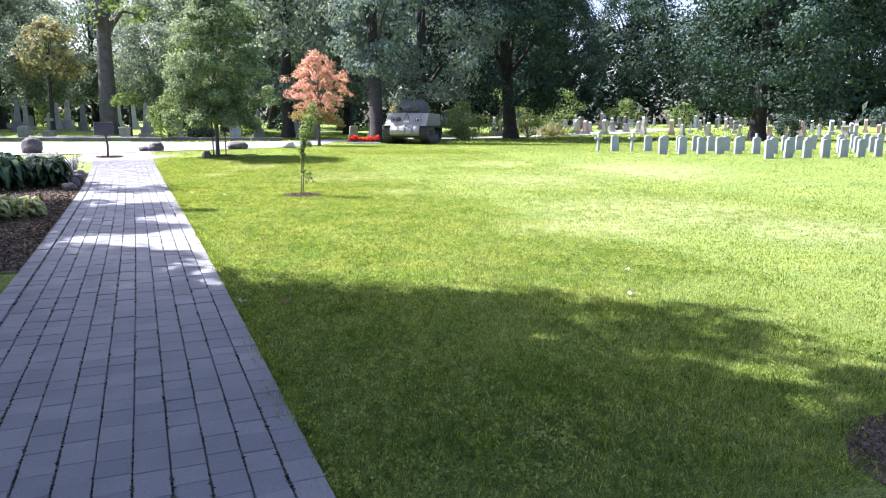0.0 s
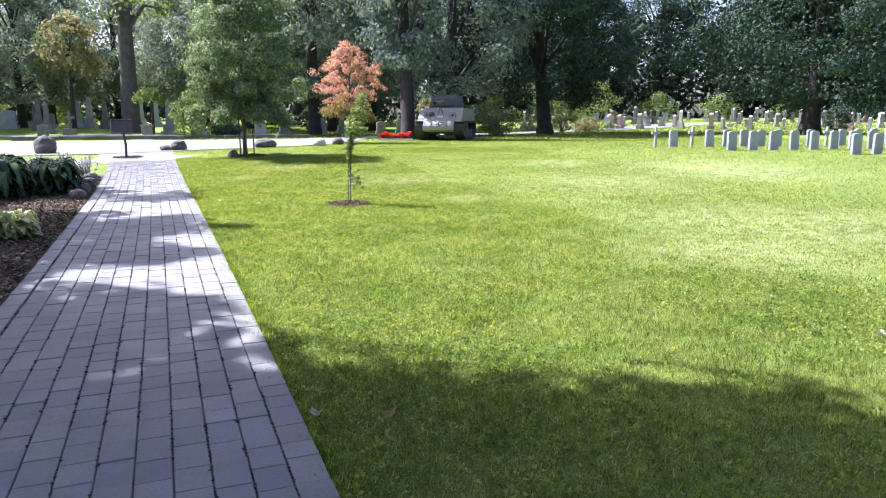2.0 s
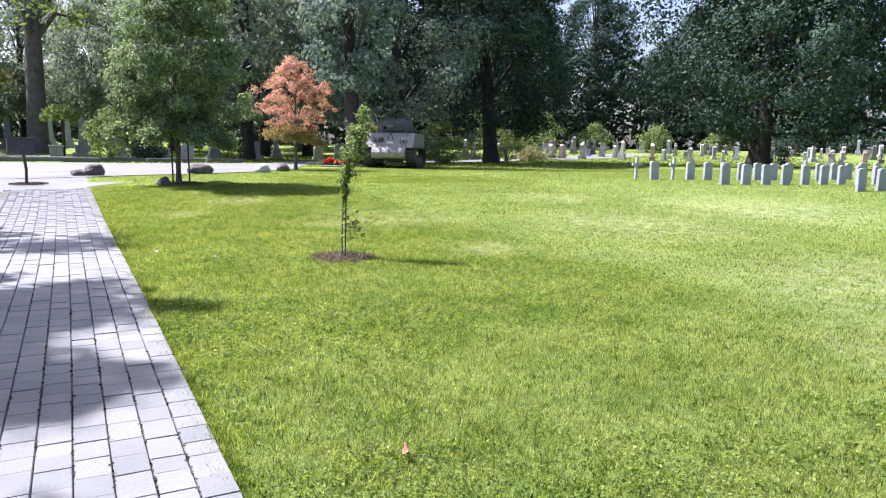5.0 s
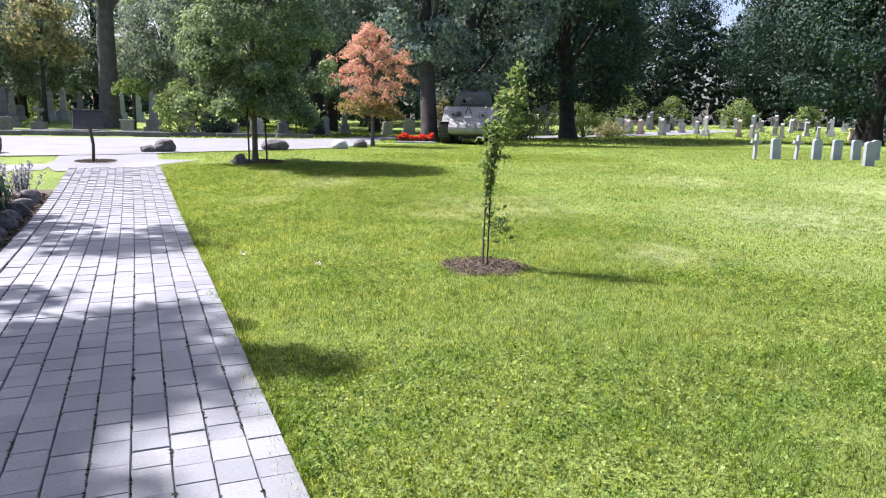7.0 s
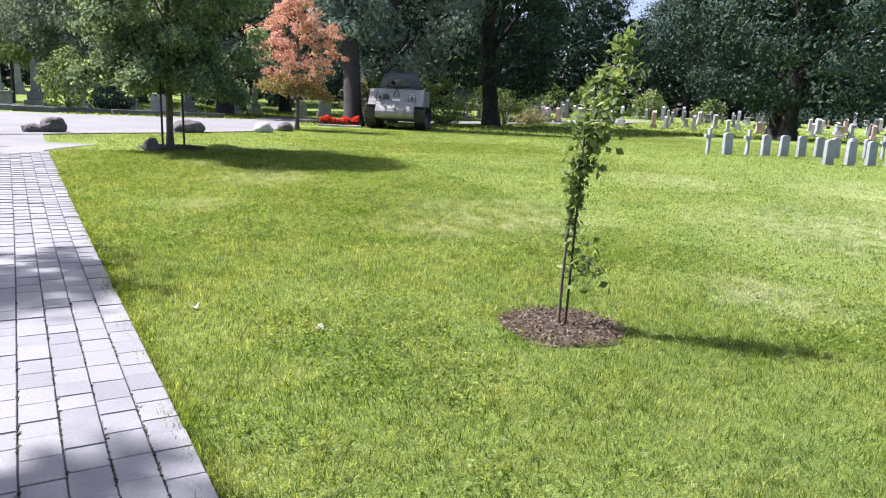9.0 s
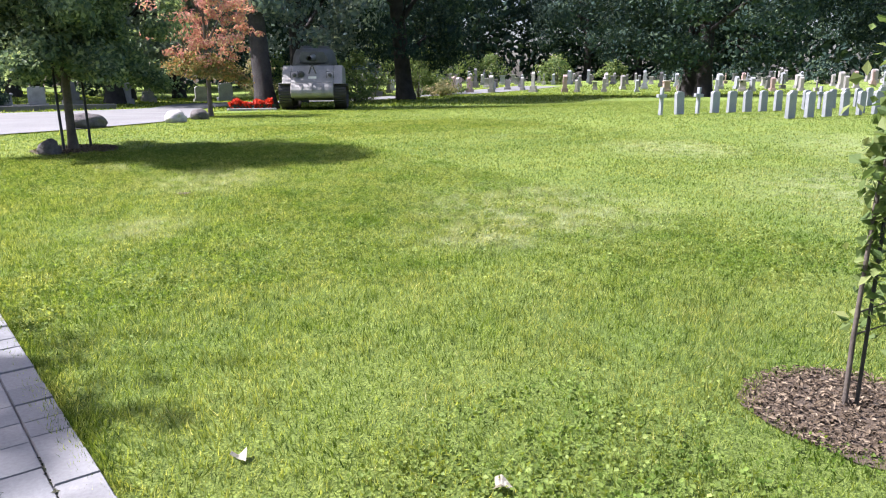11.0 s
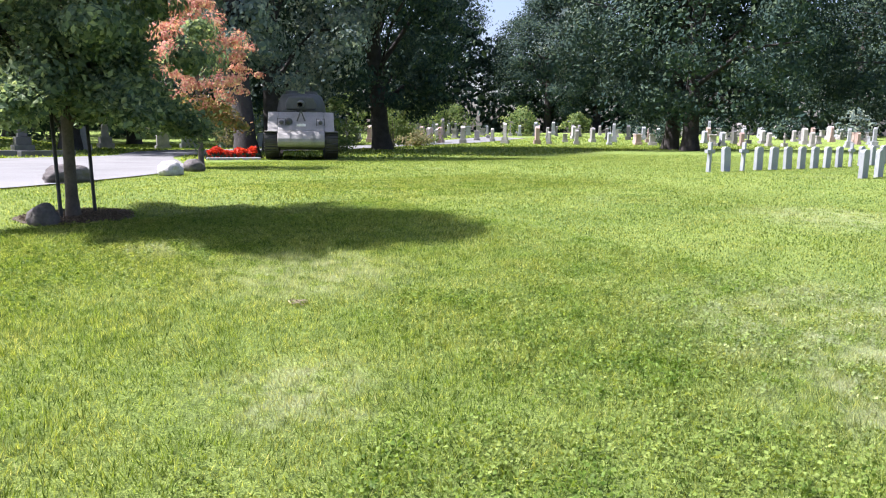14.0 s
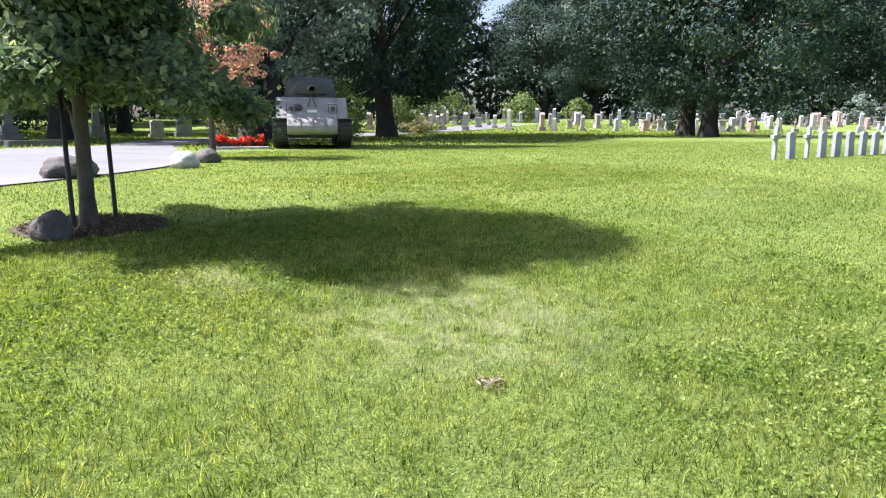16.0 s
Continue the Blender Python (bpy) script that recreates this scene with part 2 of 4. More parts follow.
def lattice(x, y, cell, seed):
    """Smooth value noise on a lattice, 0 to 1."""
    u, w = x / cell, y / cell
    i, j = np.floor(u).astype(int), np.floor(w).astype(int)
    fu, fw = u - i, w - j
    fu, fw = fu * fu * (3 - 2 * fu), fw * fw * (3 - 2 * fw)

    def h(a, b):
        q = np.sin(a * 127.1 + b * 311.7 + seed * 74.7) * 43758.5453
        return q - np.floor(q)
    return (h(i, j) * (1 - fu) + h(i + 1, j) * fu) * (1 - fw) + (h(i, j + 1) * (1 - fu) + h(i + 1, j + 1) * fu) * fw


def mesh_of(name, verts, faces, smooth=False):
    me = bpy.data.meshes.new(name)
    v, f = np.asarray(verts, dtype=np.float32), np.asarray(faces, dtype=np.int32)
    n, k = f.shape
    me.vertices.add(len(v))
    me.vertices.foreach_set("co", v.ravel())
    me.loops.add(n * k)
    me.loops.foreach_set("vertex_index", f.ravel())
    me.polygons.add(n)
    me.polygons.foreach_set("loop_start", np.arange(0, n * k, k, dtype=np.int32))
    me.polygons.foreach_set("use_smooth", np.full(n, smooth))
    me.update(calc_edges=True)
    return me


def part(name, data, material, parent=None, label="", at=None):
    """One mesh object, from a bmesh or a mesh, under a thing or a part."""
    if isinstance(data, bmesh.types.BMesh):
        me = bpy.data.meshes.new(name)
        data.to_mesh(me)
        data.free()
    else:
        me = data
    if material and not me.materials:
        me.materials.append(material)
    ob = new(name, me)
    if parent:
        ob.parent = parent
    if at:
        ob.matrix_basis = at
    return tagged(ob, label)


def thing(name, at, label, category, group=""):
    ob = new(name)
    ob.matrix_basis = at
    return tagged(ob, label, category, group)


def box(bm, x0, x1, y0, y1, z0, z1, bevel=0.0):
    vs = [bm.verts.new(p) for p in ((x0, y0, z0), (x1, y0, z0), (x1, y1, z0), (x0, y1, z0), (x0, y0, z1), (x1, y0, z1), (x1, y1, z1), (x0, y1, z1))]
    fs = [bm.faces.new([vs[i] for i in q]) for q in ((3, 2, 1, 0), (4, 5, 6, 7), (0, 1, 5, 4), (1, 2, 6, 5), (2, 3, 7, 6), (3, 0, 4, 7))]
    if bevel:
        bmesh.ops.bevel(bm, geom=list({e for f in fs for e in f.edges}), offset=bevel, segments=2, affect="EDGES", profile=0.5)
    return bm


def prism(bm, outline, depth0, depth1, axis="y", bevel=0.0):
    """A flat outline of (a, b) pushed from depth0 to depth1 along an axis."""
    def place(a, b, d):
        return (a, d, b) if axis == "y" else ((d, a, b) if axis == "x" else (a, b, d))
    lo = [bm.verts.new(place(a, b, depth0)) for a, b in outline]
    hi = [bm.verts.new(place(a, b, depth1)) for a, b in outline]
    fs = [bm.faces.new(lo), bm.faces.new(hi[::-1])]
    n = len(outline)
    for i in range(n):
        fs.append(bm.faces.new((lo[i], lo[(i + 1) % n], hi[(i + 1) % n], hi[i])))
    bmesh.ops.recalc_face_normals(bm, faces=fs)
    if bevel:
        bmesh.ops.bevel(bm, geom=list({e for f in fs for e in f.edges}), offset=bevel, segments=2, affect="EDGES", profile=0.5)
    return bm


def tube(points, radii, sides=8):
    """Vertices and faces of a tapered tube along points."""
    verts, faces = [], []
    pts = [Vector(p) for p in points]
    for i, (p, r) in enumerate(zip(pts, radii)):
        d = (pts[min(i + 1, len(pts) - 1)] - pts[max(i - 1, 0)]).normalized()
        a = d.orthogonal().normalized()
        if abs(d.z) > 0.5:
            a = Vector((1, 0, 0)) - d * d.x
            a.normalize()
        b = d.cross(a)
        for k in range(sides):
            w = 2 * math.pi * k / sides
            verts.append(tuple(p + (a * math.cos(w) + b * math.sin(w)) * r))
    for i in range(len(pts) - 1):
        for k in range(sides):
            j = (k + 1) % sides
            faces.append((i * sides + k, i * sides + j, (i + 1) * sides + j, (i + 1) * sides + k))
    return verts, faces


def join(pieces):
    verts, faces, n = [], [], 0
    for v, f in pieces:
        verts += list(v)
        faces += [tuple(i + n for i in q) for q in f]
        n += len(v)
    return verts, faces


def leaves(centres, sizes, flat=0.0, slim=0.55, aim=None):
    """A diamond-shaped leaf, folded along its rib, at each centre."""
    n = len(centres)
    u = rng.normal(size=(n, 3))
    w = rng.normal(size=(n, 3))
    w[:, 2] += flat * 3
    if aim is not None:
        w = 0.3 * w + 1.25 * aim
    u -= w * (u * w).sum(1, keepdims=True) / (w * w).sum(1, keepdims=True)
    u /= np.linalg.norm(u, axis=1, keepdims=True) + 1e-9
    w /= np.linalg.norm(w, axis=1, keepdims=True) + 1e-9
    v = np.cross(w, u)
    s = np.asarray(sizes).reshape(-1, 1)
    verts = np.empty((n, 4, 3))
    verts[:, 0] = centres - u * s * 0.5
    verts[:, 1] = centres + v * s * slim * 0.5 + w * s * 0.1
    verts[:, 2] = centres + u * s * 0.5
    verts[:, 3] = centres - v * s * slim * 0.5 + w * s * 0.1
    return verts.reshape(-1, 3), np.arange(n * 4).reshape(-1, 4)


def crown_points(n, clumps, width, low, high, belly=0.45, clump=0.13, inner=0.5):
    """Leaf places: clumps spread through an uneven, egg-shaped crown."""
    h = rng.random(clumps) ** 0.9
    prof = np.where(h < belly, 0.45 + 0.55 * np.sin(h / belly * np.pi / 2), np.cos((h - belly) / (1 - belly) * np.pi / 2) ** 0.7)
    prof = np.maximum(prof, 0.12)
    ang = rng.random(clumps) * 2 * np.pi
    rad = width * prof * (inner + (1 - inner) * rng.random(clumps) ** 0.6) * (1 + 0.16 * np.sin(ang * 3 + 1.3) + 0.1 * rng.normal(size=clumps))
    c = np.stack([rad * np.cos(ang), rad * np.sin(ang), low + (high - low) * h], 1)
    pick = rng.integers(0, clumps, n)
    spread = clump * width * (0.6 + 0.8 * rng.random(clumps))
    off = rng.normal(size=(n, 3))
    off /= np.linalg.norm(off, axis=1, keepdims=True)
    off *= (0.55 + 0.75 * rng.random((n, 1))) * np.array([1.25, 1.25, 0.8])
    p = c[pick] + off * spread[pick, None]
    mid = np.array([0, 0, low + 0.45 * (high - low)])
    way = (c[pick] - mid) / np.linalg.norm(c[pick] - mid, axis=1, keepdims=True)
    way = off + 0.5 * way + np.array([0, 0, 0.45])
    return c, p, way / np.linalg.norm(way, axis=1, keepdims=True)


def limb_pieces(top, radius, fork, targets, lean=(0, 0), sides=9, flare=1.5, thick=1.0):
    """A tapered trunk with a flared foot and limbs that reach into the crown."""
    hs = [-0.3, 0.0, 0.05 * top, 0.2 * top, 0.45 * top, 0.7 * top, top]
    rs = [radius * flare * 1.1, radius * flare, radius * 1.12, radius, radius * 0.8, radius * 0.5, radius * 0.1]
    pts = [(lean[0] * max(h, 0) + 0.04 * radius * math.sin(i * 2.1), lean[1] * max(h, 0) + 0.04 * radius * math.cos(i * 1.7), h) for i, h in enumerate(hs)]
    pieces = [tube(pts, rs, sides)]
    for i, t in enumerate(targets):
        h0 = fork + (top * 0.8 - fork) * (i / max(1, len(targets)))
        h0 = min(h0, max(fork, t[2] - 0.1 * top))
        base = Vector((lean[0] * h0, lean[1] * h0, h0))
        end = Vector(t)
        mid = base.lerp(end, 0.5) + Vector((0, 0, 0.06 * top))
        r = thick * radius * (0.45 - 0.25 * h0 / top)
        pieces.append(tube([base, mid, end], [r, r * 0.6, r * 0.12], 6))
    return pieces


def tree(at, label, height, width, low, n, leaf, radius, leaf_mat, bark="bark", clumps=90, limbs=9, name="tree", belly=0.45, clump=0.13, inner=0.5, lean=(0, 0), group="", fork=None, thick=1.0, heart=0, split=False):
    t = thing(name, at, label, "tree", group)
    c, p, way = crown_points(n, clumps, width, low, height, belly, clump, inner)
    p[:, 0] += lean[0] * p[:, 2]
    p[:, 1] += lean[1] * p[:, 2]
    picks = c[rng.choice(clumps, limbs, replace=False)]
    picks = picks[np.argsort(picks[:, 2])]
    pieces = limb_pieces(height * 0.9, radius, fork if fork is not None else max(low * 0.9, 0.12 * height), [tuple(q) for q in picks], lean, thick=thick)
    if split:
        stem = part("trunk", mesh_of("trunk", *pieces[0], True), M[bark], t)
        for piece in pieces[1:]:
            part("branch", mesh_of("branch", *piece, True), M[bark], stem)
    else:
        part("trunk", mesh_of("trunk", *join(pieces), True), M[bark], t)
    v, f = leaves(p, leaf * (0.6 + 0.8 * rng.random(n)), 0.0, 0.6, way)
    if heart:
        q = np.repeat(c, heart, 0) * np.array([0.86, 0.86, 1.0]) + rng.normal(size=(clumps * heart, 3)) * 0.1 * width
        q[:, 2] = np.clip(q[:, 2], low + 0.4, height - 0.5)
        q[:, 0] += lean[0] * q[:, 2]
        q[:, 1] += lean[1] * q[:, 2]
        v2, f2 = leaves(q, leaf * 1.5 * (0.7 + 0.6 * rng.random(len(q))), 0.0, 0.7)
        v, f = np.concatenate([v, v2]), np.concatenate([f, f2 + len(v)])
    part("crown", mesh_of("crown", v, f), M[leaf_mat], t)
    return t


# ---- ground ----
def axis_lines(lo, hi, fine, far):
    near = np.arange(lo, hi + 1e-6, fine)
    out = np.array([d for d in (2, 5, 9, 15, 24, 40, 70, 120, 220, 450, 900, far)])
    return np.concatenate([lo - out[::-1], near, hi + out])


def sheet(name, xs, ys, lift):
    gx, gy = np.meshgrid(xs, ys, indexing="ij")
    v = np.stack([gx, gy, ground_z(gx, gy) + lift], -1).reshape(-1, 3)
    nx, ny = len(xs), len(ys)
    i, j = np.meshgrid(np.arange(nx - 1), np.arange(ny - 1), indexing="ij")
    a = (i * ny + j).ravel()
    return mesh_of(name, v, np.stack([a, a + ny, a + ny + 1, a + 1], 1), True)


ground = part("ground", sheet("ground", axis_lines(-14, 46, 0.5, 1800), axis_lines(-8, 62, 0.5, 1800), 0.0), M["lawn"])
tagged(ground, "mown green lawn with pale dry patches and clover", "lawn", kind="structure")


def path_right(y):
    return 1.27 - 0.044 * y - 0.0006 * y * y


def strip(name, left, right, lift):
    """A band between two polylines of equal length, laid on the ground."""
    cols = 6
    pts = []
    for (x0, y0), (x1, y1) in zip(left, right):
        for k in range(cols + 1):
            x, y = x0 + (x1 - x0) * k / cols, y0 + (y1 - y0) * k / cols
            pts.append((x, y, gz(x, y) + lift))
    n = len(left)
    faces = [(i * (cols + 1) + k, i * (cols + 1) + k + 1, (i + 1) * (cols + 1) + k + 1, (i + 1) * (cols + 1) + k) for i in range(n - 1) for k in range(cols)]
    me = mesh_of(name, pts, faces, True)
    bm = bmesh.new()
    bm.from_mesh(me)
    bmesh.ops.recalc_face_normals(bm, faces=bm.faces)
    if sum(f.normal.z for f in bm.faces) < 0:
        bmesh.ops.reverse_faces(bm, faces=bm.faces)
    bm.to_mesh(me)
    bm.free()
    return me


def smooth_line(points, n=60):
    """A smooth line through points (Catmull-Rom)."""
    p = [Vector(q) for q in points]
    p = [p[0] * 2 - p[1]] + p + [p[-1] * 2 - p[-2]]
    out = []
    for i in range(n + 1):
        u = i / n * (len(p) - 3)
        k = min(int(u), len(p) - 4)
        t = u - k
        a, b, c, d = p[k:k + 4]
        q = 0.5 * ((2 * b) + (c - a) * t + (2 * a - 5 * b + 4 * c - d) * t * t + (3 * b - a - 3 * c + d) * t ** 3)
        out.append((q.x, q.y))
    return out


ROAD_NEAR = [(-60, 24), (-25, 27.0), (-8, 28.3), (-2, 28.6), (1, 30.0), (3.4, 31.8), (5.6, 34.2), (7.4, 38), (9.0, 43), (11.5, 50), (18, 56), (30, 62), (60, 74)]
ROAD_FAR = [(-62, 40), (-25, 45), (-8, 46.8), (-2, 47.4), (1, 47.9), (3, 48.3), (5, 48.9), (7, 49.8), (9, 51.4), (11, 56), (15, 61), (28, 66.5), (58, 79)]
road = part("road", strip("road", smooth_line(ROAD_NEAR), smooth_line(ROAD_FAR), 0.025), M["asphalt"])
tagged(road, "pale sunlit asphalt cemetery drive", "road", kind="structure")

# the apron where the brick path meets the drive, and the two narrow spurs beside it
apron = part("pavement", strip("pavement", [(-2.15, 25.0), (-2.5, 26.2), (-2.5, 27.4), (-2.6, 28.75)], [(-0.42, 25.0), (-0.2, 26.2), (-0.3, 27.6), (-0.4, 29.4)], 0.014), M["asphalt"])
tagged(apron, "pale paved apron joining the path to the drive", "pavement", kind="structure")
spur_r = part("pavement", strip("pavement", [(-0.45, 25.5), (-0.1, 26.2), (0.25, 26.65), (0.58, 27.0)], [(-0.45, 27.3), (-0.1, 27.25), (0.25, 27.15), (0.56, 27.08)], 0.010), M["asphalt"])
tagged(spur_r, "narrow pale spur of pavement through the grass", "pavement", kind="structure")
spur_l = part("pavement", strip("pavement", [(-2.4, 25.3), (-4, 25.0), (-8, 24.4), (-16, 23)], [(-2.4, 26.6), (-4, 26.2), (-8, 25.5), (-16, 24.1)], 0.010), M["asphalt"])
tagged(spur_l, "narrow pale spur of pavement through the grass", "pavement", kind="structure")


# ---- big trees ----
def put(x, y, turn=0.0, scale=1.0, sink=0.0):
    return Matrix.Translation((x, y, gz(x, y) - sink)) @ Matrix.Rotation(radians(turn), 4, "Z") @ Matrix.Scale(scale, 4)


tree(put(13.0, 46.2), "tall dark-trunked shade tree beside the tank", 19, 3.6, 4.6, 14000, 0.26, 0.42, "leaf_haze_cool", clumps=70, limbs=12, clump=0.2, lean=(0.0, 0.16), heart=34, group="shade trees", name="shade_tree")
# paler leaf for the far trees, with aerial haze put into its colour
M["leaf_haze"] = leafy("haze_paled_leaf", [(0.0, (0.11, 0.155, 0.14)), (0.6, (0.19, 0.25, 0.205)), (1.0, (0.32, 0.37, 0.26))], 0.5)
BIG = "large dark-leaved shade tree standing among the graves"
proto = [
    tree(put(29.0, 59.0), "large dark-leaved shade tree beside the drive", 25, 7.0, 2.6, 38000, 0.24, 0.55, "leaf", clumps=200, limbs=20, clump=0.13, lean=(-0.1, 0.0), inner=0.6, belly=0.3, heart=44, fork=3.0, group="shade trees", name="shade_tree"),
    tree(put(41.5, 42.3), "old dark-leaved maple behind the white headstones", 19, 8.6, 2.1, 46000, 0.23, 0.46, "leaf", clumps=220, limbs=20, clump=0.12, inner=0.6, belly=0.3, heart=44, group="shade trees", name="shade_tree"),
    tree(put(20, 58, 40), "tall shade tree behind the tank, leaves blued for haze", 24, 7.6, 3.2, 34000, 0.26, 0.45, "leaf_haze_cool", clumps=180, limbs=18, clump=0.13, inner=0.6, belly=0.35, heart=40, group="shade trees", name="shade_tree"),
]

proto.append(tree(put(9.1, 60.0, 130), "tall shade tree beyond the drive, leaves paled for haze", 19, 6.8, 3.0, 22000, 0.32, 0.45, "leaf_haze", clumps=150, limbs=16, clump=0.14, inner=0.55, heart=24, group="shade trees", name="shade_tree"))


def again(ob, x, y, turn, scale, label=BIG):
    c = copy_thing(ob, put(x, y, turn))
    c.scale = (scale, scale, scale)
    return tagged(c, label)


# copies of trees 2 and 3 carry the hazed leaf colours into the distance
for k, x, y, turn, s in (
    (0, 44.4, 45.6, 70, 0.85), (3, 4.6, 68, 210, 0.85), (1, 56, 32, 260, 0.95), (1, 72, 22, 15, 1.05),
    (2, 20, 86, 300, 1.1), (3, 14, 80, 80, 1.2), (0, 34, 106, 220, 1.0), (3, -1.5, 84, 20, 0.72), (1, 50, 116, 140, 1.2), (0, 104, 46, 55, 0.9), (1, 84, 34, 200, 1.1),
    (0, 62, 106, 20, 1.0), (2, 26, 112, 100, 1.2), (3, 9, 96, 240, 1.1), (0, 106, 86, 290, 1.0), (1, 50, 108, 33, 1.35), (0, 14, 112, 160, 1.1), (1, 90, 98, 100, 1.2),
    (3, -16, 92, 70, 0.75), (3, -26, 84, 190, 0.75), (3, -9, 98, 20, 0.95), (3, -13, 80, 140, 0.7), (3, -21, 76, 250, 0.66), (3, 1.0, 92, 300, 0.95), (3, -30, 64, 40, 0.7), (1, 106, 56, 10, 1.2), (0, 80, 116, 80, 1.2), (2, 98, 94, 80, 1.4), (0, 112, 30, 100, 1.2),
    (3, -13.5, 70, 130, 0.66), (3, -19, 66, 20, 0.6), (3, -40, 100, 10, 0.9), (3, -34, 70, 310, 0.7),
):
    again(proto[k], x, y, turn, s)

# the gaunt tree beyond the drive, thinly leaved, with bare limbs against the sky
gaunt = tree(put(-4.6, 63.5), "tall gaunt tree with bare limbs and thin foliage", 21, 7.0, 8.5, 3400, 0.3, 0.62, "leaf_light", "bark_brown", clumps=40, limbs=22, clump=0.16, inner=0.5, name="gaunt_tree", fork=7.5, thick=1.25)

# unseen trees added beside the path to shade the paving and the lawn
UNSEEN_TREE = "unseen leafy tree added to shade path and lawn"
tree(put(-4.55, 7.6), UNSEEN_TREE, 10.2, 4.05, 4.2, 34000, 0.42, 0.26, "leaf", clumps=240, limbs=14, clump=0.17, inner=0.0, name="shade_tree")
tree(put(-2.2, 3.3), UNSEEN_TREE, 10.0, 4.3, 4.0, 34000, 0.42, 0.26, "leaf", clumps=240, limbs=14, clump=0.17, inner=0.0, name="shade_tree")
for x, y, n, r in ((-4.85, 12.6, 3400, 1.65), (-4.7, 17.2, 2600, 1.55), (-4.75, 15.2, 2400, 1.35), (-5.0, 21.2, 1300, 1.6)):
    tree(put(x, y, 77 * x), "unseen thinly leaved tree added to dapple the path", 8.8, r, 5.0, n, 0.26, 0.1, "leaf_light", clumps=24, limbs=12, clump=0.22, inner=0.1, name="shade_tree")
# its lean keeps the trunk out of view while the crown shadows the grass
tree(put(-3.45, 16.9), "unseen slim leaning tree added to shade one lawn spot", 7.5, 0.26, 7.0, 600, 0.2, 0.06, "leaf_light", clumps=14, limbs=8, clump=0.3, inner=0.1, lean=(0.075, -0.06), name="shade_tree")

# ---- trees on the lawn ----
young = tree(put(1.9, 26.5), "young dark-green tree between stakes on the lawn", 5.95, 1.56, 1.1, 56000, 0.08, 0.06, "leaf_young", "young_bark", 150, 16, "young_tree", 0.3, 0.15, 0.3, fork=0.85, split=True)
red = tree(put(7.35, 36.7), "small maple turning red and orange beside the drive", 4.65, 1.62, 1.6, 10500, 0.085, 0.07, "leaf_red", "young_bark", 150, 16, "red_maple", 0.36, 0.1, 0.3, fork=1.3, split=True)


def bough(tree_ob, start, tip, n, leaf, spread, mat):
    """A low drooping branch with its leaves, a part of its tree."""
    a, b = np.array(start, float), np.array(tip, float)
    mid = (a + b) / 2 + np.array([0, 0, 0.22])
    u = np.linspace(0, 1, 9)[:, None]
    line = (1 - u) ** 2 * a + 2 * u * (1 - u) * mid + u * u * b
    v, f = tube([tuple(q) for q in line], list(np.linspace(0.022, 0.003, 9)), 6)
    limb = part("branch", mesh_of("branch", v, f, True), M["young_bark"], tree_ob)
    w = 0.25 + 0.75 * rng.random((n, 1))
    p = (1 - w) ** 2 * a + 2 * w * (1 - w) * mid + w * w * b
    knots = rng.normal(size=(26, 3)) * np.array([1.0, 1.0, 0.6]) * spread
    p = p + knots[rng.integers(0, 26, n)] * (1.25 - w) + rng.normal(size=(n, 3)) * np.array([0.1, 0.1, 0.07])
    v, f = leaves(p, leaf * (0.6 + 0.8 * rng.random(n)), 0.25, 0.6)
    part("foliage", mesh_of("foliage", v, f), M[mat], limb)


for turn, reach, z in ((-28, 1.5, 0.95), (-75, 1.5, 1.12), (18, 1.55, 1.15), (70, 1.5, 1.2), (125, 1.5, 1.3), (185, 1.55, 1.3), (240, 1.45, 1.2)):
    d = (math.cos(radians(turn)), math.sin(radians(turn)))
    bough(young, (0, 0, 1.55), (d[0] * reach, d[1] * reach, z), 3600, 0.07, 0.19, "leaf_young")
    bough(young, (0, 0, 2.3), (d[0] * reach * 0.55, d[1] * reach * 0.55, z + 0.75), 2600, 0.07, 0.24, "leaf_young")
for turn, reach, z in ((-28, 1.15, 1.05), (-95, 0.9, 1.25), (30, 1.0, 1.2), (110, 0.75, 1.3), (200, 1.25, 1.35), (165, 1.2, 1.5), (235, 1.2, 1.4)):
    bough(red, (0, 0, 1.6), (math.cos(radians(turn)) * reach, math.sin(radians(turn)) * reach, z), 700, 0.11, 0.24, "leaf_turning")

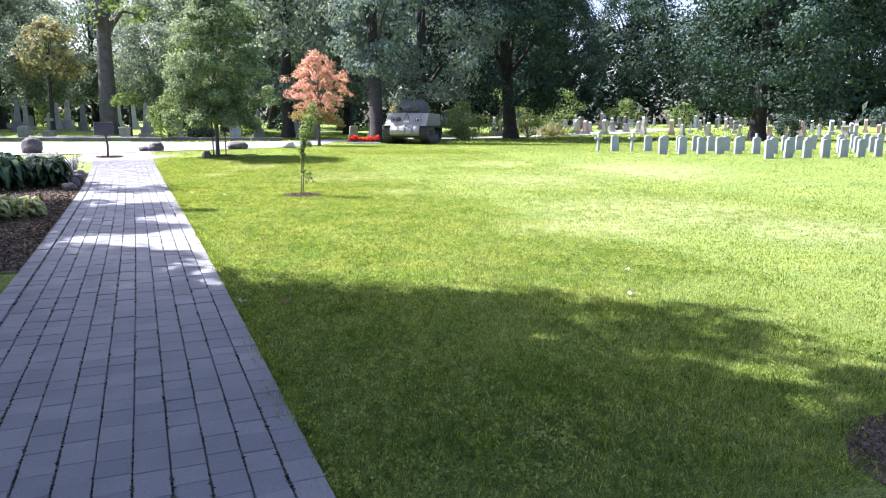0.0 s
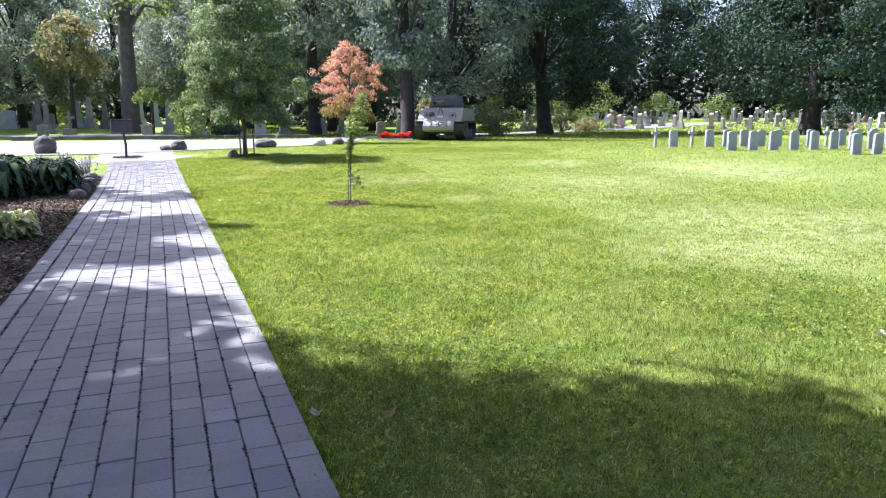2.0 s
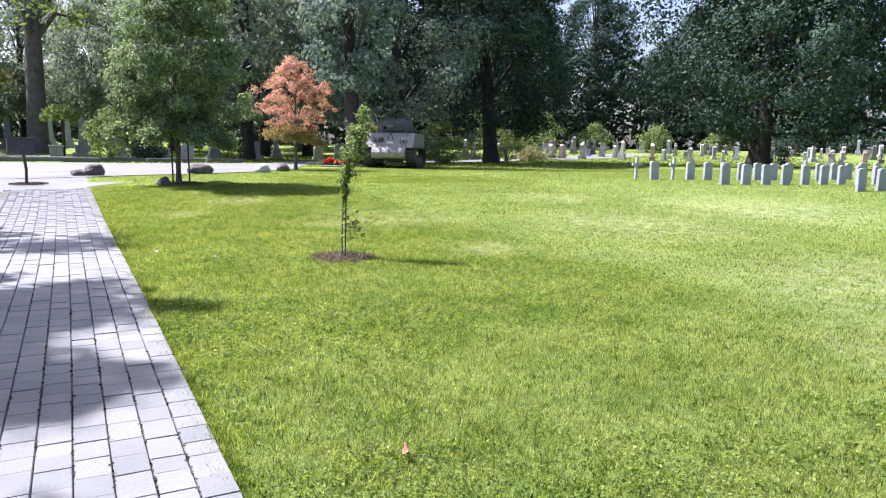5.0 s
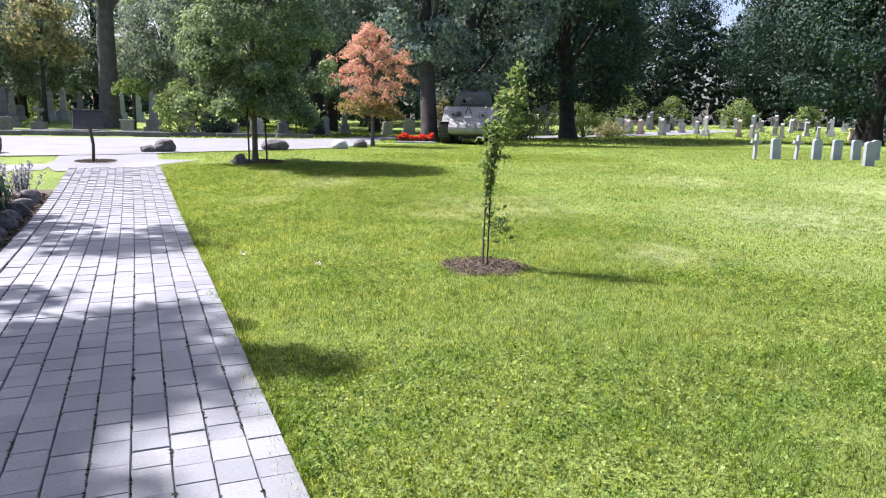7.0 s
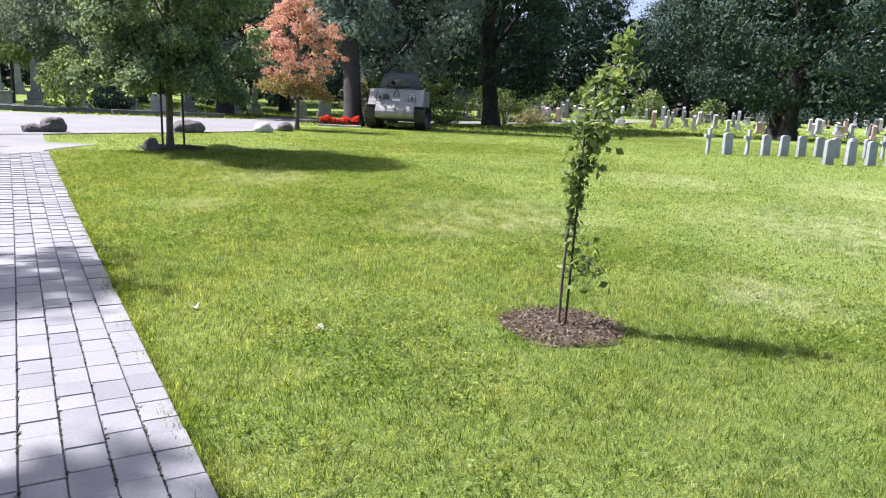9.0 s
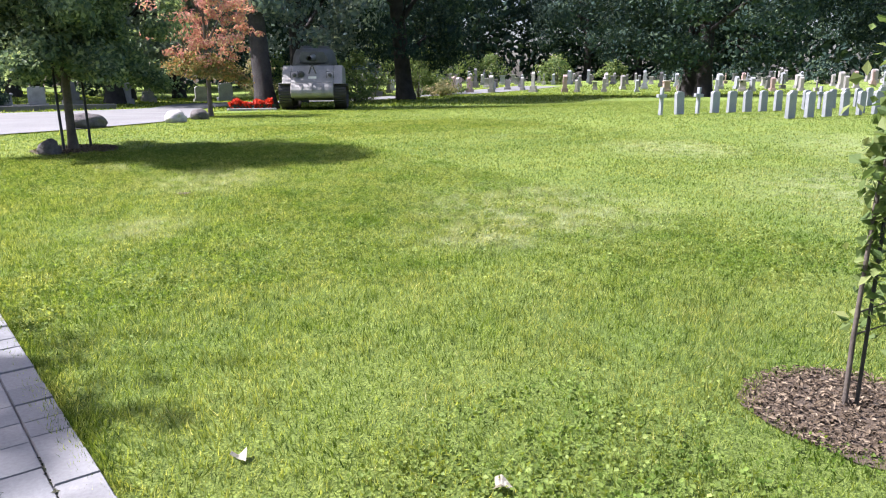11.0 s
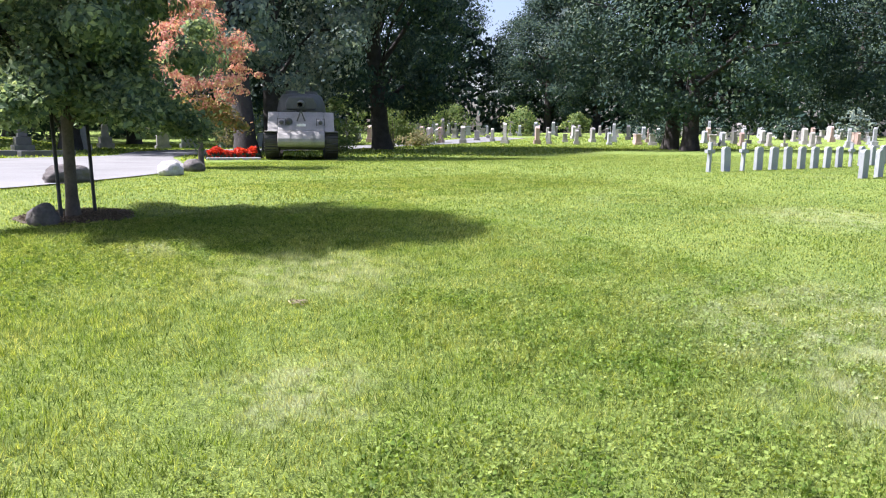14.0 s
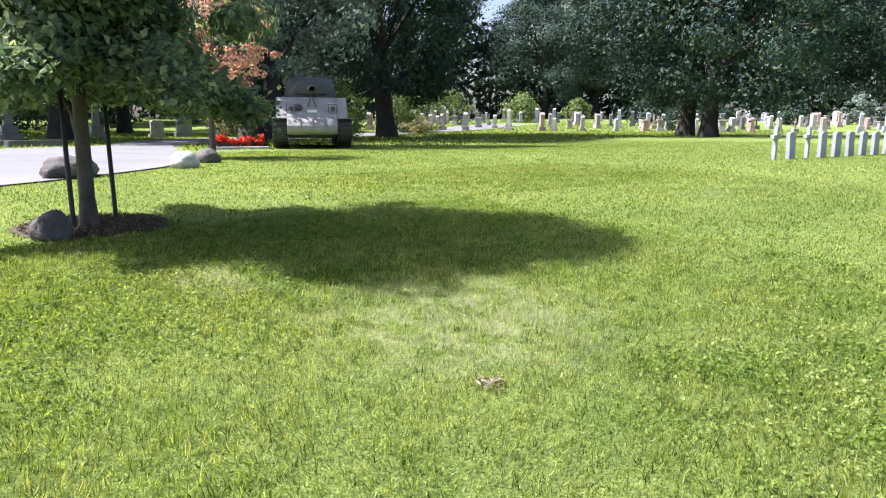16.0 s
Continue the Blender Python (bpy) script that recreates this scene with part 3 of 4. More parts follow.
# ---- tank ----
def tank(at):
    t = thing("tank", at, "weathered olive-grey memorial battle tank on the grass", "tank")
    W = 1.33
    bm = bmesh.new()
    prism(bm, [(-2.62, 1.2), (-1.75, 1.95), (2.75, 1.95), (2.95, 1.25), (2.8, 0.9), (-2.4, 0.9)], -0.92, 0.92, "x", 0.03)
    part("hull", bm, M["armour"], t)
    # belly behind the nose; the shade beneath is put into its colour
    bm = bmesh.new()
    prism(bm, [(-2.45, 0.88), (2.78, 0.88), (2.5, 0.42), (-2.1, 0.4)], -0.9, 0.9, "x", 0.03)
    part("belly", bm, M["armour_dark_shade"], t)
    for sx in (-1, 1):
        bm = bmesh.new()
        prism(bm, [(-2.6, 1.16), (-1.75, 1.95), (2.75, 1.95), (2.95, 1.3), (2.9, 1.16)], sx * 0.92, sx * W, "x", 0.02)
        part("sponson", bm, M["armour"], t)
        bm = bmesh.new()
        box(bm, min(sx * 0.95, sx * 1.47), max(sx * 0.95, sx * 1.47), -2.78, -1.9, 1.13, 1.16, 0.01)
        part("fender", bm, M["armour"], t)
        # running gear
        outline = []
        for cx, cz, r, a0, a1 in ((-2.35, 0.72, 0.42, 90, 250), (2.45, 0.72, 0.4, -70, 90)):
            outline.append([(cx + r * math.cos(radians(a)), cz + r * math.sin(radians(a))) for a in np.linspace(a0, a1, 9)])
        loop = outline[0] + [(-1.7, 0.06), (1.8, 0.06)] + outline[1]
        cx = sx * 1.2
        bm = bmesh.new()
        n = len(loop)
        inner = [(y * 0.975, 0.6 + (z - 0.6) * 0.88) for y, z in loop]
        rings = []
        for x, ring in ((cx - 0.26, loop), (cx + 0.26, loop), (cx + 0.26, inner), (cx - 0.26, inner)):
            rings.append([bm.verts.new((x, y, z)) for y, z in ring])
        for a in range(4):
            for i in range(n):
                j = (i + 1) % n
                bm.faces.new((rings[a][i], rings[a][j], rings[(a + 1) % 4][j], rings[(a + 1) % 4][i]))
        bmesh.ops.recalc_face_normals(bm, faces=bm.faces)
        belt = part("track", bm, M["steel"], t)
        # track shoes round the loop
        dense = []
        for i in range(n):
            (y0, z0), (y1, z1) = loop[i], loop[(i + 1) % n]
            k = max(1, round(math.hypot(y1 - y0, z1 - z0) / 0.15))
            dense += [(y0 + (y1 - y0) * q / k, z0 + (z1 - z0) * q / k, math.atan2(z1 - z0, y1 - y0)) for q in range(k)]
        bm = bmesh.new()
        box(bm, -0.27, 0.27, -0.05, 0.05, -0.03, 0.035)
        shoe = bpy.data.meshes.new("track_shoe")
        bm.to_mesh(shoe)
        bm.free()
        shoe.materials.append(M["rubber"])
        for y, z, a in dense:
            part("track_shoe", shoe, None, belt, at=Matrix.Translation((cx, y, z)) @ Matrix.Rotation(a, 4, "X"))
        for i in range(6):
            y = -1.55 + i * 0.64
            bm = bmesh.new()
            bmesh.ops.create_cone(bm, cap_ends=True, segments=20, radius1=0.27, radius2=0.27, depth=0.3, matrix=Matrix.Translation((cx, y, 0.38)) @ Matrix.Rotation(math.pi / 2, 4, "Y"))
            bmesh.ops.bevel(bm, geom=bm.edges[:], offset=0.02, segments=1, affect="EDGES")
            part("road_wheel", bm, M["armour_dark_shade"], t)
        bm = bmesh.new()
        bmesh.ops.create_cone(bm, cap_ends=True, segments=18, radius1=0.33, radius2=0.33, depth=0.4, matrix=Matrix.Translation((cx, -2.33, 0.72)) @ Matrix.Rotation(math.pi / 2, 4, "Y"))
        for i in range(0, 18, 2):
            a = 2 * math.pi * i / 18
            box(bm, cx - 0.2, cx + 0.2, -2.33 + 0.36 * math.cos(a) - 0.03, -2.33 + 0.36 * math.cos(a) + 0.03, 0.72 + 0.36 * math.sin(a) - 0.03, 0.72 + 0.36 * math.sin(a) + 0.03)
        part("sprocket", bm, M["armour_dark_shade"], t)
        # headlamp with its guard
        bm = bmesh.new()
        bmesh.ops.create_uvsphere(bm, u_segments=12, v_segments=8, radius=0.09, matrix=Matrix.Translation((sx * 0.78, -2.42, 1.52)))
        part("headlamp", bm, M["armour_dark_shade"], t)
        v, f = tube([(sx * 0.62, -2.42, 1.4), (sx * 0.62, -2.5, 1.66), (sx * 0.94, -2.5, 1.66), (sx * 0.94, -2.42, 1.4)], [0.018] * 4, 6)
        part("lamp_guard", mesh_of("lamp_guard", v, f, True), M["armour_dark_shade"], t)
        bm = bmesh.new()
        prism(bm, [(sx * 0.5 - 0.28, -1.72), (sx * 0.5 + 0.28, -1.72), (sx * 0.5 + 0.3, -1.2), (sx * 0.5 - 0.3, -1.2)], 1.95, 2.02, "z", 0.02)
        part("hatch", bm, M["armour_dark_shade"], t)
    # rounded nose casting
    bm = bmesh.new()
    nose = [(-2.58, 1.2), (-2.74, 1.13), (-2.89, 1.01), (-2.98, 0.87), (-3.0, 0.74), (-2.95, 0.63), (-2.8, 0.55), (-2.1, 0.5), (-2.1, 1.2)]
    prism(bm, nose, -0.93, 0.93, "x", 0.02)
    casting = part("nose_casting", bm, M["armour"], t)
    for x in (-0.46, 0.0, 0.46):
        bm = bmesh.new()
        prism(bm, [(-2.6, 1.21), (-2.78, 1.15), (-2.93, 1.02), (-3.025, 0.87), (-3.04, 0.72), (-2.9, 0.6), (-2.5, 0.6), (-2.5, 1.18)], x - 0.015, x + 0.015, "x")
        part("flange", bm, M["armour"], casting)
    bm = bmesh.new()
    bmesh.ops.create_uvsphere(bm, u_segments=14, v_segments=8, radius=0.16, matrix=Matrix.Translation((-0.5, -2.28, 1.55)))
    ball = part("ball_mount", bm, M["armour_dark_shade"], t)
    v, f = tube([(-0.5, -2.38, 1.57), (-0.5, -2.75, 1.57)], [0.025, 0.02], 8)
    part("machine_gun", mesh_of("machine_gun", v, f, True), M["steel"], ball)
    # turret: stacked rounded rings, its upright walls darkened by colour for shade
    rings = [(1.95, 1.02, 1.15, -0.1), (2.05, 1.05, 1.2, -0.1), (2.4, 0.98, 1.12, -0.05), (2.62, 0.9, 1.02, 0.0), (2.72, 0.84, 0.95, 0.03), (2.76, 0.6, 0.7, 0.05)]
    bm = bmesh.new()
    levels = []
    for z, rx, ry, oy in rings:
        ring = []
        for k in range(24):
            a = 2 * math.pi * k / 24
            c, s = math.cos(a), math.sin(a)
            p = 0.72
            ring.append(bm.verts.new((rx * math.copysign(abs(c) ** p, c), oy + ry * math.copysign(abs(s) ** p, s), z)))
        levels.append(ring)
    for a, b in zip(levels, levels[1:]):
        for k in range(24):
            j = (k + 1) % 24
            bm.faces.new((a[k], a[j], b[j], b[k])).smooth = True
    bm.faces.new(levels[-1])
    turret = part("turret", bm, M["armour_dark_shade"], t)
    bm = bmesh.new()
    prism(bm, [(-0.62, 2.05), (0.62, 2.05), (0.66, 2.3), (0.5, 2.6), (-0.5, 2.6), (-0.66, 2.3)], -1.42, -1.12, "y", 0.06)
    mantlet = part("mantlet", bm, M["armour_dark_shade"], turret)
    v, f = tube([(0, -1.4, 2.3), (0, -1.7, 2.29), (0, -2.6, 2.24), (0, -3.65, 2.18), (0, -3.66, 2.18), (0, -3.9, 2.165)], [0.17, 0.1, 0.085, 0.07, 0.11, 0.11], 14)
    part("gun_barrel", mesh_of("gun_barrel", v, f, True), M["armour_half_shade"], turret)
    for x in (-0.4, 0.42):
        bm = bmesh.new()
        bmesh.ops.create_cone(bm, cap_ends=True, segments=18, radius1=0.3, radius2=0.26, depth=0.16, matrix=Matrix.Translation((x, 0.15, 2.82)))
        part("cupola", bm, M["armour_dark_shade"], turret)
    v, f = tube([(0.42, 0.1, 2.85), (0.42, -0.1, 3.0), (0.42, -0.75, 3.02)], [0.03, 0.035, 0.02], 8)
    part("roof_gun", mesh_of("roof_gun", v, f, True), M["steel"], turret)
    # barrel rest on the sloping plate
    v, f = join([tube([(-0.16, -2.2, 1.58), (0, -2.26, 2.0)], [0.03, 0.025], 6), tube([(0.16, -2.2, 1.58), (0, -2.26, 2.0)], [0.03, 0.025], 6)])
    part("travel_lock", mesh_of("travel_lock", v, f, True), M["armour_dark_shade"], t)
    bm = bmesh.new()
    box(bm, -0.18, 0.18, -2.43, -2.41, 1.34, 1.46)
    part("plate", bm, M["white_paint"], t, "small pale plate on the sloping armour")
    return t


TANK_TURN = math.degrees(math.atan2(13.4, 23.8)) * -1
tank(put(13.93, 43.1, 0, 1.0) @ Matrix.Rotation(radians(TANK_TURN), 4, "Z") @ Matrix.Translation((0, 2.75, 0)))

# ---- white headstones ----
def slab_mesh(name, w, h, d, arch=0.06, bevel=0.008):
    n = 8
    top = [(w / 2 * math.cos(math.pi * k / n), h - arch + arch * math.sin(math.pi * k / n)) for k in range(n + 1)]
    bm = bmesh.new()
    prism(bm, [(-w / 2, -0.15), (w / 2, -0.15)] + top, -d / 2, d / 2, "y", bevel)
    me = bpy.data.meshes.new(name)
    bm.to_mesh(me)
    bm.free()
    return me


SLAB = slab_mesh("slab", 0.39, 0.7, 0.1)
SLAB.materials.append(M["marble"])


def cross_mesh():
    bm = bmesh.new()
    prism(bm, [(-0.05, -0.15), (0.05, -0.15), (0.045, 0.52), (0.19, 0.52), (0.19, 0.62), (0.045, 0.62), (0.045, 0.82), (-0.045, 0.82), (-0.045, 0.62), (-0.19, 0.62), (-0.19, 0.52), (-0.045, 0.52)], -0.05, 0.05, "y", 0.008)
    me = bpy.data.meshes.new("cross")
    bm.to_mesh(me)
    bm.free()
    me.materials.append(M["marble"])
    return me


CROSS = cross_mesh()


def marker(x, y, cross=False, lean=0.0):
    ob = new("stone_cross" if cross else "headstone", CROSS if cross else SLAB)
    ob.matrix_basis = Matrix.Translation((x, y, gz(x, y))) @ Matrix.Rotation(radians(rng.normal() * 2), 4, "Z") @ Matrix.Rotation(radians(lean + rng.normal() * 0.8), 4, "Y") @ Matrix.Rotation(radians(rng.normal()), 4, "X")
    return tagged(ob, "slim white stone cross on the lawn" if cross else "white round-topped military headstone on the lawn", "cross" if cross else "headstone", "white military graves")


for i in range(22):
    x = 18.2 + 0.85 * i
    marker(x, 27.75 - 0.06 * (x - 18.2), i in (0, 2, 10), 4 if i == 2 else 0)
for i in range(20):
    x = 18.85 + 0.93 * i
    marker(x, 24.05 - 0.03 * (x - 18.9), i == 13)
for i in range(16):
    x = 21.2 + 0.9 * i
    marker(x, 20.9 - 0.03 * (x - 21.2))


# ---- graves further off ----
def grave_meshes(mat):
    made = []
    for kind in range(5):
        base, top = bmesh.new(), bmesh.new()
        if kind == 0:
            box(base, -0.5, 0.5, -0.2, 0.2, -0.15, 0.22, 0.015)
            prism(top, [(-0.4, 0.22), (0.4, 0.22), (0.4, 1.0), (0.25, 1.1), (-0.25, 1.1), (-0.4, 1.0)], -0.12, 0.12, "y", 0.015)
        elif kind == 1:
            box(base, -0.62, 0.62, -0.25, 0.25, -0.15, 0.3, 0.015)
            prism(top, [(-0.5, 0.3), (0.5, 0.3), (0.5, 1.15)] + [(0.5 * math.cos(a), 1.15 + 0.18 * math.sin(a)) for a in np.linspace(0.2, math.pi - 0.2, 7)] + [(-0.5, 1.15)], -0.15, 0.15, "y", 0.015)
        elif kind == 2:
            box(base, -0.5, 0.5, -0.5, 0.5, -0.15, 0.35, 0.02)
            box(base, -0.38, 0.38, -0.38, 0.38, 0.35, 0.8, 0.02)
            prism(top, [(-0.24, 0.8), (0.24, 0.8), (0.15, 2.3), (0.0, 2.55), (-0.15, 2.3)], -0.2, 0.2, "y", 0.02)
        elif kind == 3:
            box(base, -0.42, 0.42, -0.3, 0.3, -0.15, 0.45, 0.02)
            prism(top, [(-0.09, 0.45), (0.09, 0.45), (0.08, 1.15), (0.34, 1.15), (0.34, 1.33), (0.08, 1.33), (0.08, 1.7), (-0.08, 1.7), (-0.08, 1.33), (-0.34, 1.33), (-0.34, 1.15), (-0.08, 1.15)], -0.08, 0.08, "y", 0.01)
        else:
            box(base, -0.45, 0.45, -0.3, 0.3, -0.15, 0.2, 0.02)
            box(top, -0.36, 0.36, -0.22, 0.22, 0.2, 0.75, 0.02)
            box(top, -0.42, 0.42, -0.28, 0.28, 0.75, 0.86, 0.02)
        pair = []
        for nm, bm in (("base", base), ("shaft", top)):
            me = bpy.data.meshes.new(nm)
            bm.to_mesh(me)
            bm.free()
            me.materials.append(mat)
            pair.append(me)
        made.append(pair)
    return made


GRAVES = {"grey": grave_meshes(M["granite"]), "reddish": grave_meshes(M["granite_red"]), "dark": grave_meshes(M["granite_dark_shade"]), "pale": grave_meshes(M["marble"])}
GRAVE_WORDS = ("low granite gravestone with cut corners on a base", "broad granite gravestone with a curved top", "tall granite obelisk on a stepped base", "granite cross on a square pedestal", "squat granite grave monument with a cap")


def grave(x, y, turn, kind, tone, scale=1.0):
    t = thing("gravestone", put(x, y, turn), tone + " " + GRAVE_WORDS[kind], "gravestone", "old graves")
    t.scale = (scale, scale, scale)
    base, top = GRAVES[tone][kind]
    part("base", base, None, t)
    part("shaft", top, None, t)
    return t


tones = ["grey", "grey", "grey", "grey", "pale", "pale", "reddish", "dark"]
pick = random.Random(3)
for row in range(5):
    for i in range(42):
        along = i * 1.8 + pick.uniform(-0.7, 0.7) + row * 1.1 - 2
        off = row * 6.5 + pick.uniform(-0.8, 0.8)
        x, y = 37.5 + 0.735 * along + 0.68 * off, 76.0 - 0.68 * along + 0.735 * off
        if pick.random() < 0.2:
            continue
        kind = pick.choice([0, 0, 0, 1, 1, 1, 4, 4, 4, 2, 3])
        grave(x, y, 42 + pick.uniform(-8, 8), kind, pick.choice(tones), pick.uniform(0.95, 1.3) * (0.66 if kind in (2, 3) else 1.0))
# the dark ones here have tree shade put into their stone colour
for x, y, kind, tone, s in ((-11.5, 66, 2, "dark", 1.0), (-10.2, 62, 2, "dark", 0.9), (-8.4, 60, 3, "dark", 1.0), (-7.0, 68, 2, "dark", 0.9), (-1.6, 58, 2, "dark", 1.05), (0.4, 60, 1, "grey", 1.0), (-3.0, 56, 4, "grey", 1.0),
                           (3.0, 54, 4, "pale", 0.9), (4.6, 56, 0, "grey", 1.0), (6.5, 58, 2, "dark", 0.9), (-14, 58, 0, "dark", 1.1), (-16.5, 62, 1, "grey", 1.0), (-13, 72, 3, "grey", 1.0), (9.5, 60, 1, "grey", 1.0),
                           (16, 66, 0, "grey", 1.0), (18.5, 68, 1, "pale", 1.0), (22, 70, 4, "grey", 1.0), (26, 72, 0, "pale", 1.0), (30, 73, 1, "grey", 1.1), (33, 70, 3, "grey", 1.0), (24.5, 66.5, 0, "grey", 0.9), (-9.2, 55, 0, "dark", 0.8), (-18, 54, 4, "grey", 0.9), (12.4, 66, 2, "grey", 0.9),
                           (-9.3, 70.3, 2, "grey", 0.9), (-8.5, 70.6, 2, "grey", 1.0), (-4.4, 70.9, 2, "pale", 0.9), (-3.2, 71.2, 2, "pale", 0.95), (-14.0, 68, 1, "pale", 1.1), (-11.8, 72, 0, "grey", 1.0)):
    grave(x, y, 10 * math.sin(x), kind, tone, s)


# low stone kerbs round plots beyond the drive; dark colour holds tree shade
def kerb(x, y, length, turn, h=0.24):
    bm = bmesh.new()
    box(bm, -length / 2, length / 2, -0.16, 0.16, -0.1, h, 0.03)
    ob = part("plot_kerb", bm, M["granite_dark_shade"], at=put(x, y, turn))
    return tagged(ob, "low stone plot kerb, darkened to stand in for tree shade", "kerb", "plot kerbs")


# the last eight thicken the dark strip where shade lies
for x, y, n, turn in ((-8.6, 46.6, 2.4, 2), (-4.9, 47.2, 2.6, 6), (-1.4, 47.0, 1.8, -4), (3.0, 47.9, 2.2, 9), (6.4, 48.8, 2.4, 20), (-2.6, 49.6, 3.2, 2), (1.6, 50.2, 3.0, 3), (-6.8, 50.2, 3.4, 1), (-3.4, 48.2, 3.0, 3), (0.6, 48.4, 3.2, 4), (4.4, 49.2, 2.6, 8), (-10.8, 48.4, 2.6, 1), (-7.0, 47.6, 2.2, -2), (2.2, 51.6, 3.6, 5), (-5.6, 52.0, 3.4, 2)):
    kerb(x, y + 2.9, n, turn)


# ---- shrubs and far woods ----
def shrub(x, y, h, w, mat, label, n=2600, leaf=0.16, name="shrub"):
    t = thing(name, put(x, y), label, "shrub")
    c, p, way = crown_points(n, 50, w, 0.1, h, 0.4, 0.2, 0.3)
    v, f = leaves(p, leaf * (0.6 + 0.8 * rng.random(n)), 0.0, 0.6, way)
    part("foliage", mesh_of("foliage", v, f), M[mat], t)
    stems = [tube([(0, 0, -0.1), (q[0] * 0.4, q[1] * 0.4, q[2] * 0.5), tuple(q)], [0.04, 0.03, 0.008], 5) for q in c[:7]]
    v, f = join(stems)
    part("branchwork", mesh_of("branchwork", v, f, True), M["young_bark"], t)
    return t


shrub(0.0, 52.5, 2.9, 1.5, "leaf_light", "light-green rounded shrub beyond the drive")
shrub(2.0, 53.0, 1.6, 1.1, "leaf", "low green shrub among the plots")
shrub(20.5, 66.0, 3.4, 1.3, "leaf_yellow", "sunlit yellow-green shrub among the graves")
shrub(32.5, 62.5, 4.2, 1.7, "leaf_light", "sunlit light-green young tree by the drive", 3000, 0.2)
shrub(22.5, 54.5, 3.0, 1.5, "leaf_light", "light-green shrub behind the tank")
shrub(39.0, 70.0, 4.2, 1.6, "leaf_light", "sunlit light-green young tree among the graves", 2600, 0.2)
shrub(55.0, 52.5, 2.2, 1.2, "leaf", "dark green shrub among the graves")
for x, y, h, w in ((38.6, 66.4, 4.6, 2.3), (36.2, 64.6, 1.1, 1.5), (33.2, 71.2, 4.8, 2.2), (29.6, 72.5, 3.6, 1.9), (24.6, 74.0, 4.2, 2.0)):
    shrub(x, y, h, w, "leaf_yellow" if h < 2 else "leaf_light", "light green sunlit shrub among the gravestones", 1500, 0.22)
tree(put(-9.0, 66), "small tree with thin yellowing leaves beyond the drive", 8.6, 2.6, 4.0, 2600, 0.3, 0.16, "leaf_yellow", clumps=34, limbs=10, clump=0.2, name="small_tree")
for i in range(26):
    a = -0.15 + i * 0.085
    r = 88 + 14 * pick.random()
    shrub(6 + r * math.cos(a), 10 + r * math.sin(a), pick.uniform(2.2, 4.5), pick.uniform(2.0, 3.4), pick.choice(["leaf", "leaf_haze_cool", "leaf", "leaf_light"]), "dark green undergrowth at the edge of the woods", 1300, 0.34)

n = 42000
a = rng.uniform(-0.5, 2.75, n)
r = 128 + rng.normal(size=n) * 5 + 6 * np.sin(a * 9)
top = np.where(a > 1.58, 15.0, 19.0) * (0.75 + 0.25 * np.sin(a * 23 + 1) * np.sin(a * 11))
h = rng.random(n) * top
p = np.stack([10 + r * np.cos(a), 5 + r * np.sin(a), h], 1)
p[:, 2] += ground_z(p[:, 0], p[:, 1]) + 0.2
v, f = leaves(p, 1.0 + 0.9 * rng.random(n))
tagged(part("far_woods", mesh_of("far_woods", v, f), M["leaf"]), "dense dark woods closing the far distance", "woods", kind="stuff")

# weeping tree beyond the drive, a dome on a bare stem
wt = thing("weeping_tree", put(-2.9, 60.5), "small weeping tree with a pale green dome", "tree")
v, f = tube([(0, 0, -0.1), (0.05, 0, 1.4), (0, 0, 2.9)], [0.13, 0.1, 0.06], 8)
part("trunk", mesh_of("trunk", v, f, True), M["bark"], wt)
th, ph = rng.random(1500) * 2 * np.pi, rng.random(1500) ** 0.7 * 1.45
p = np.stack([1.15 * np.sin(ph) * np.cos(th), 1.15 * np.sin(ph) * np.sin(th), 2.3 + 0.9 * np.cos(ph)], 1) + rng.normal(size=(1500, 3)) * 0.1
v, f = leaves(p, np.full(1500, 0.22))
part("crown", mesh_of("crown", v, f), M["leaf_light"], wt)


# ---- flowers by the tank ----
fb = thing("flower_bed", put(11.75, 44.9, -15), "low bed of bright red flowers on the grass", "flower bed")
fx = rng.uniform(-0.95, 0.95, 1400)
p = np.stack([fx, rng.uniform(-0.4, 0.4, 1400), 0.06 + rng.random(1400) * (0.26 + 0.3 * lattice(fx, fx * 0, 0.3, 31))], 1)
v, f = leaves(p, 0.1 + 0.08 * rng.random(1400), 0.2, 0.8)
part("petals", mesh_of("petals", v, f), M["petal"], fb)
p = np.stack([rng.uniform(-1.0, 1.0, 900), rng.uniform(-0.45, 0.45, 900), rng.random(900) * 0.25], 1)
v, f = leaves(p, 0.12 + 0.08 * rng.random(900))
part("foliage", mesh_of("foliage", v, f), M["leaf"], fb)
bm = bmesh.new()
box(bm, -1.05, 1.05, -0.62, -0.48, -0.1, 0.1, 0.03)
part("edging", bm, M["granite"], fb, "pale stone edging")


# ---- boulders ----
def boulder(x, y, w, d, h, turn, mat, label, seed):
    bm = bmesh.new()
    bmesh.ops.create_icosphere(bm, subdivisions=4, radius=1.0)
    for vert in bm.verts:
        c = vert.co
        k = 1 + 0.22 * noise.noise(c * 1.3 + Vector((seed, 0, 0))) + 0.09 * noise.noise(c * 3.5 + Vector((0, seed, 0))) + 0.03 * noise.noise(c * 9)
        vert.co = Vector((c.x * k * w / 2, c.y * k * d / 2, (c.z * k * 0.62 + 0.36) * h))
    for face in bm.faces:
        face.smooth = True
    ob = part("boulder", bm, mat, at=put(x, y, turn))
    return tagged(ob, label, "boulder", "boulders along the drive")


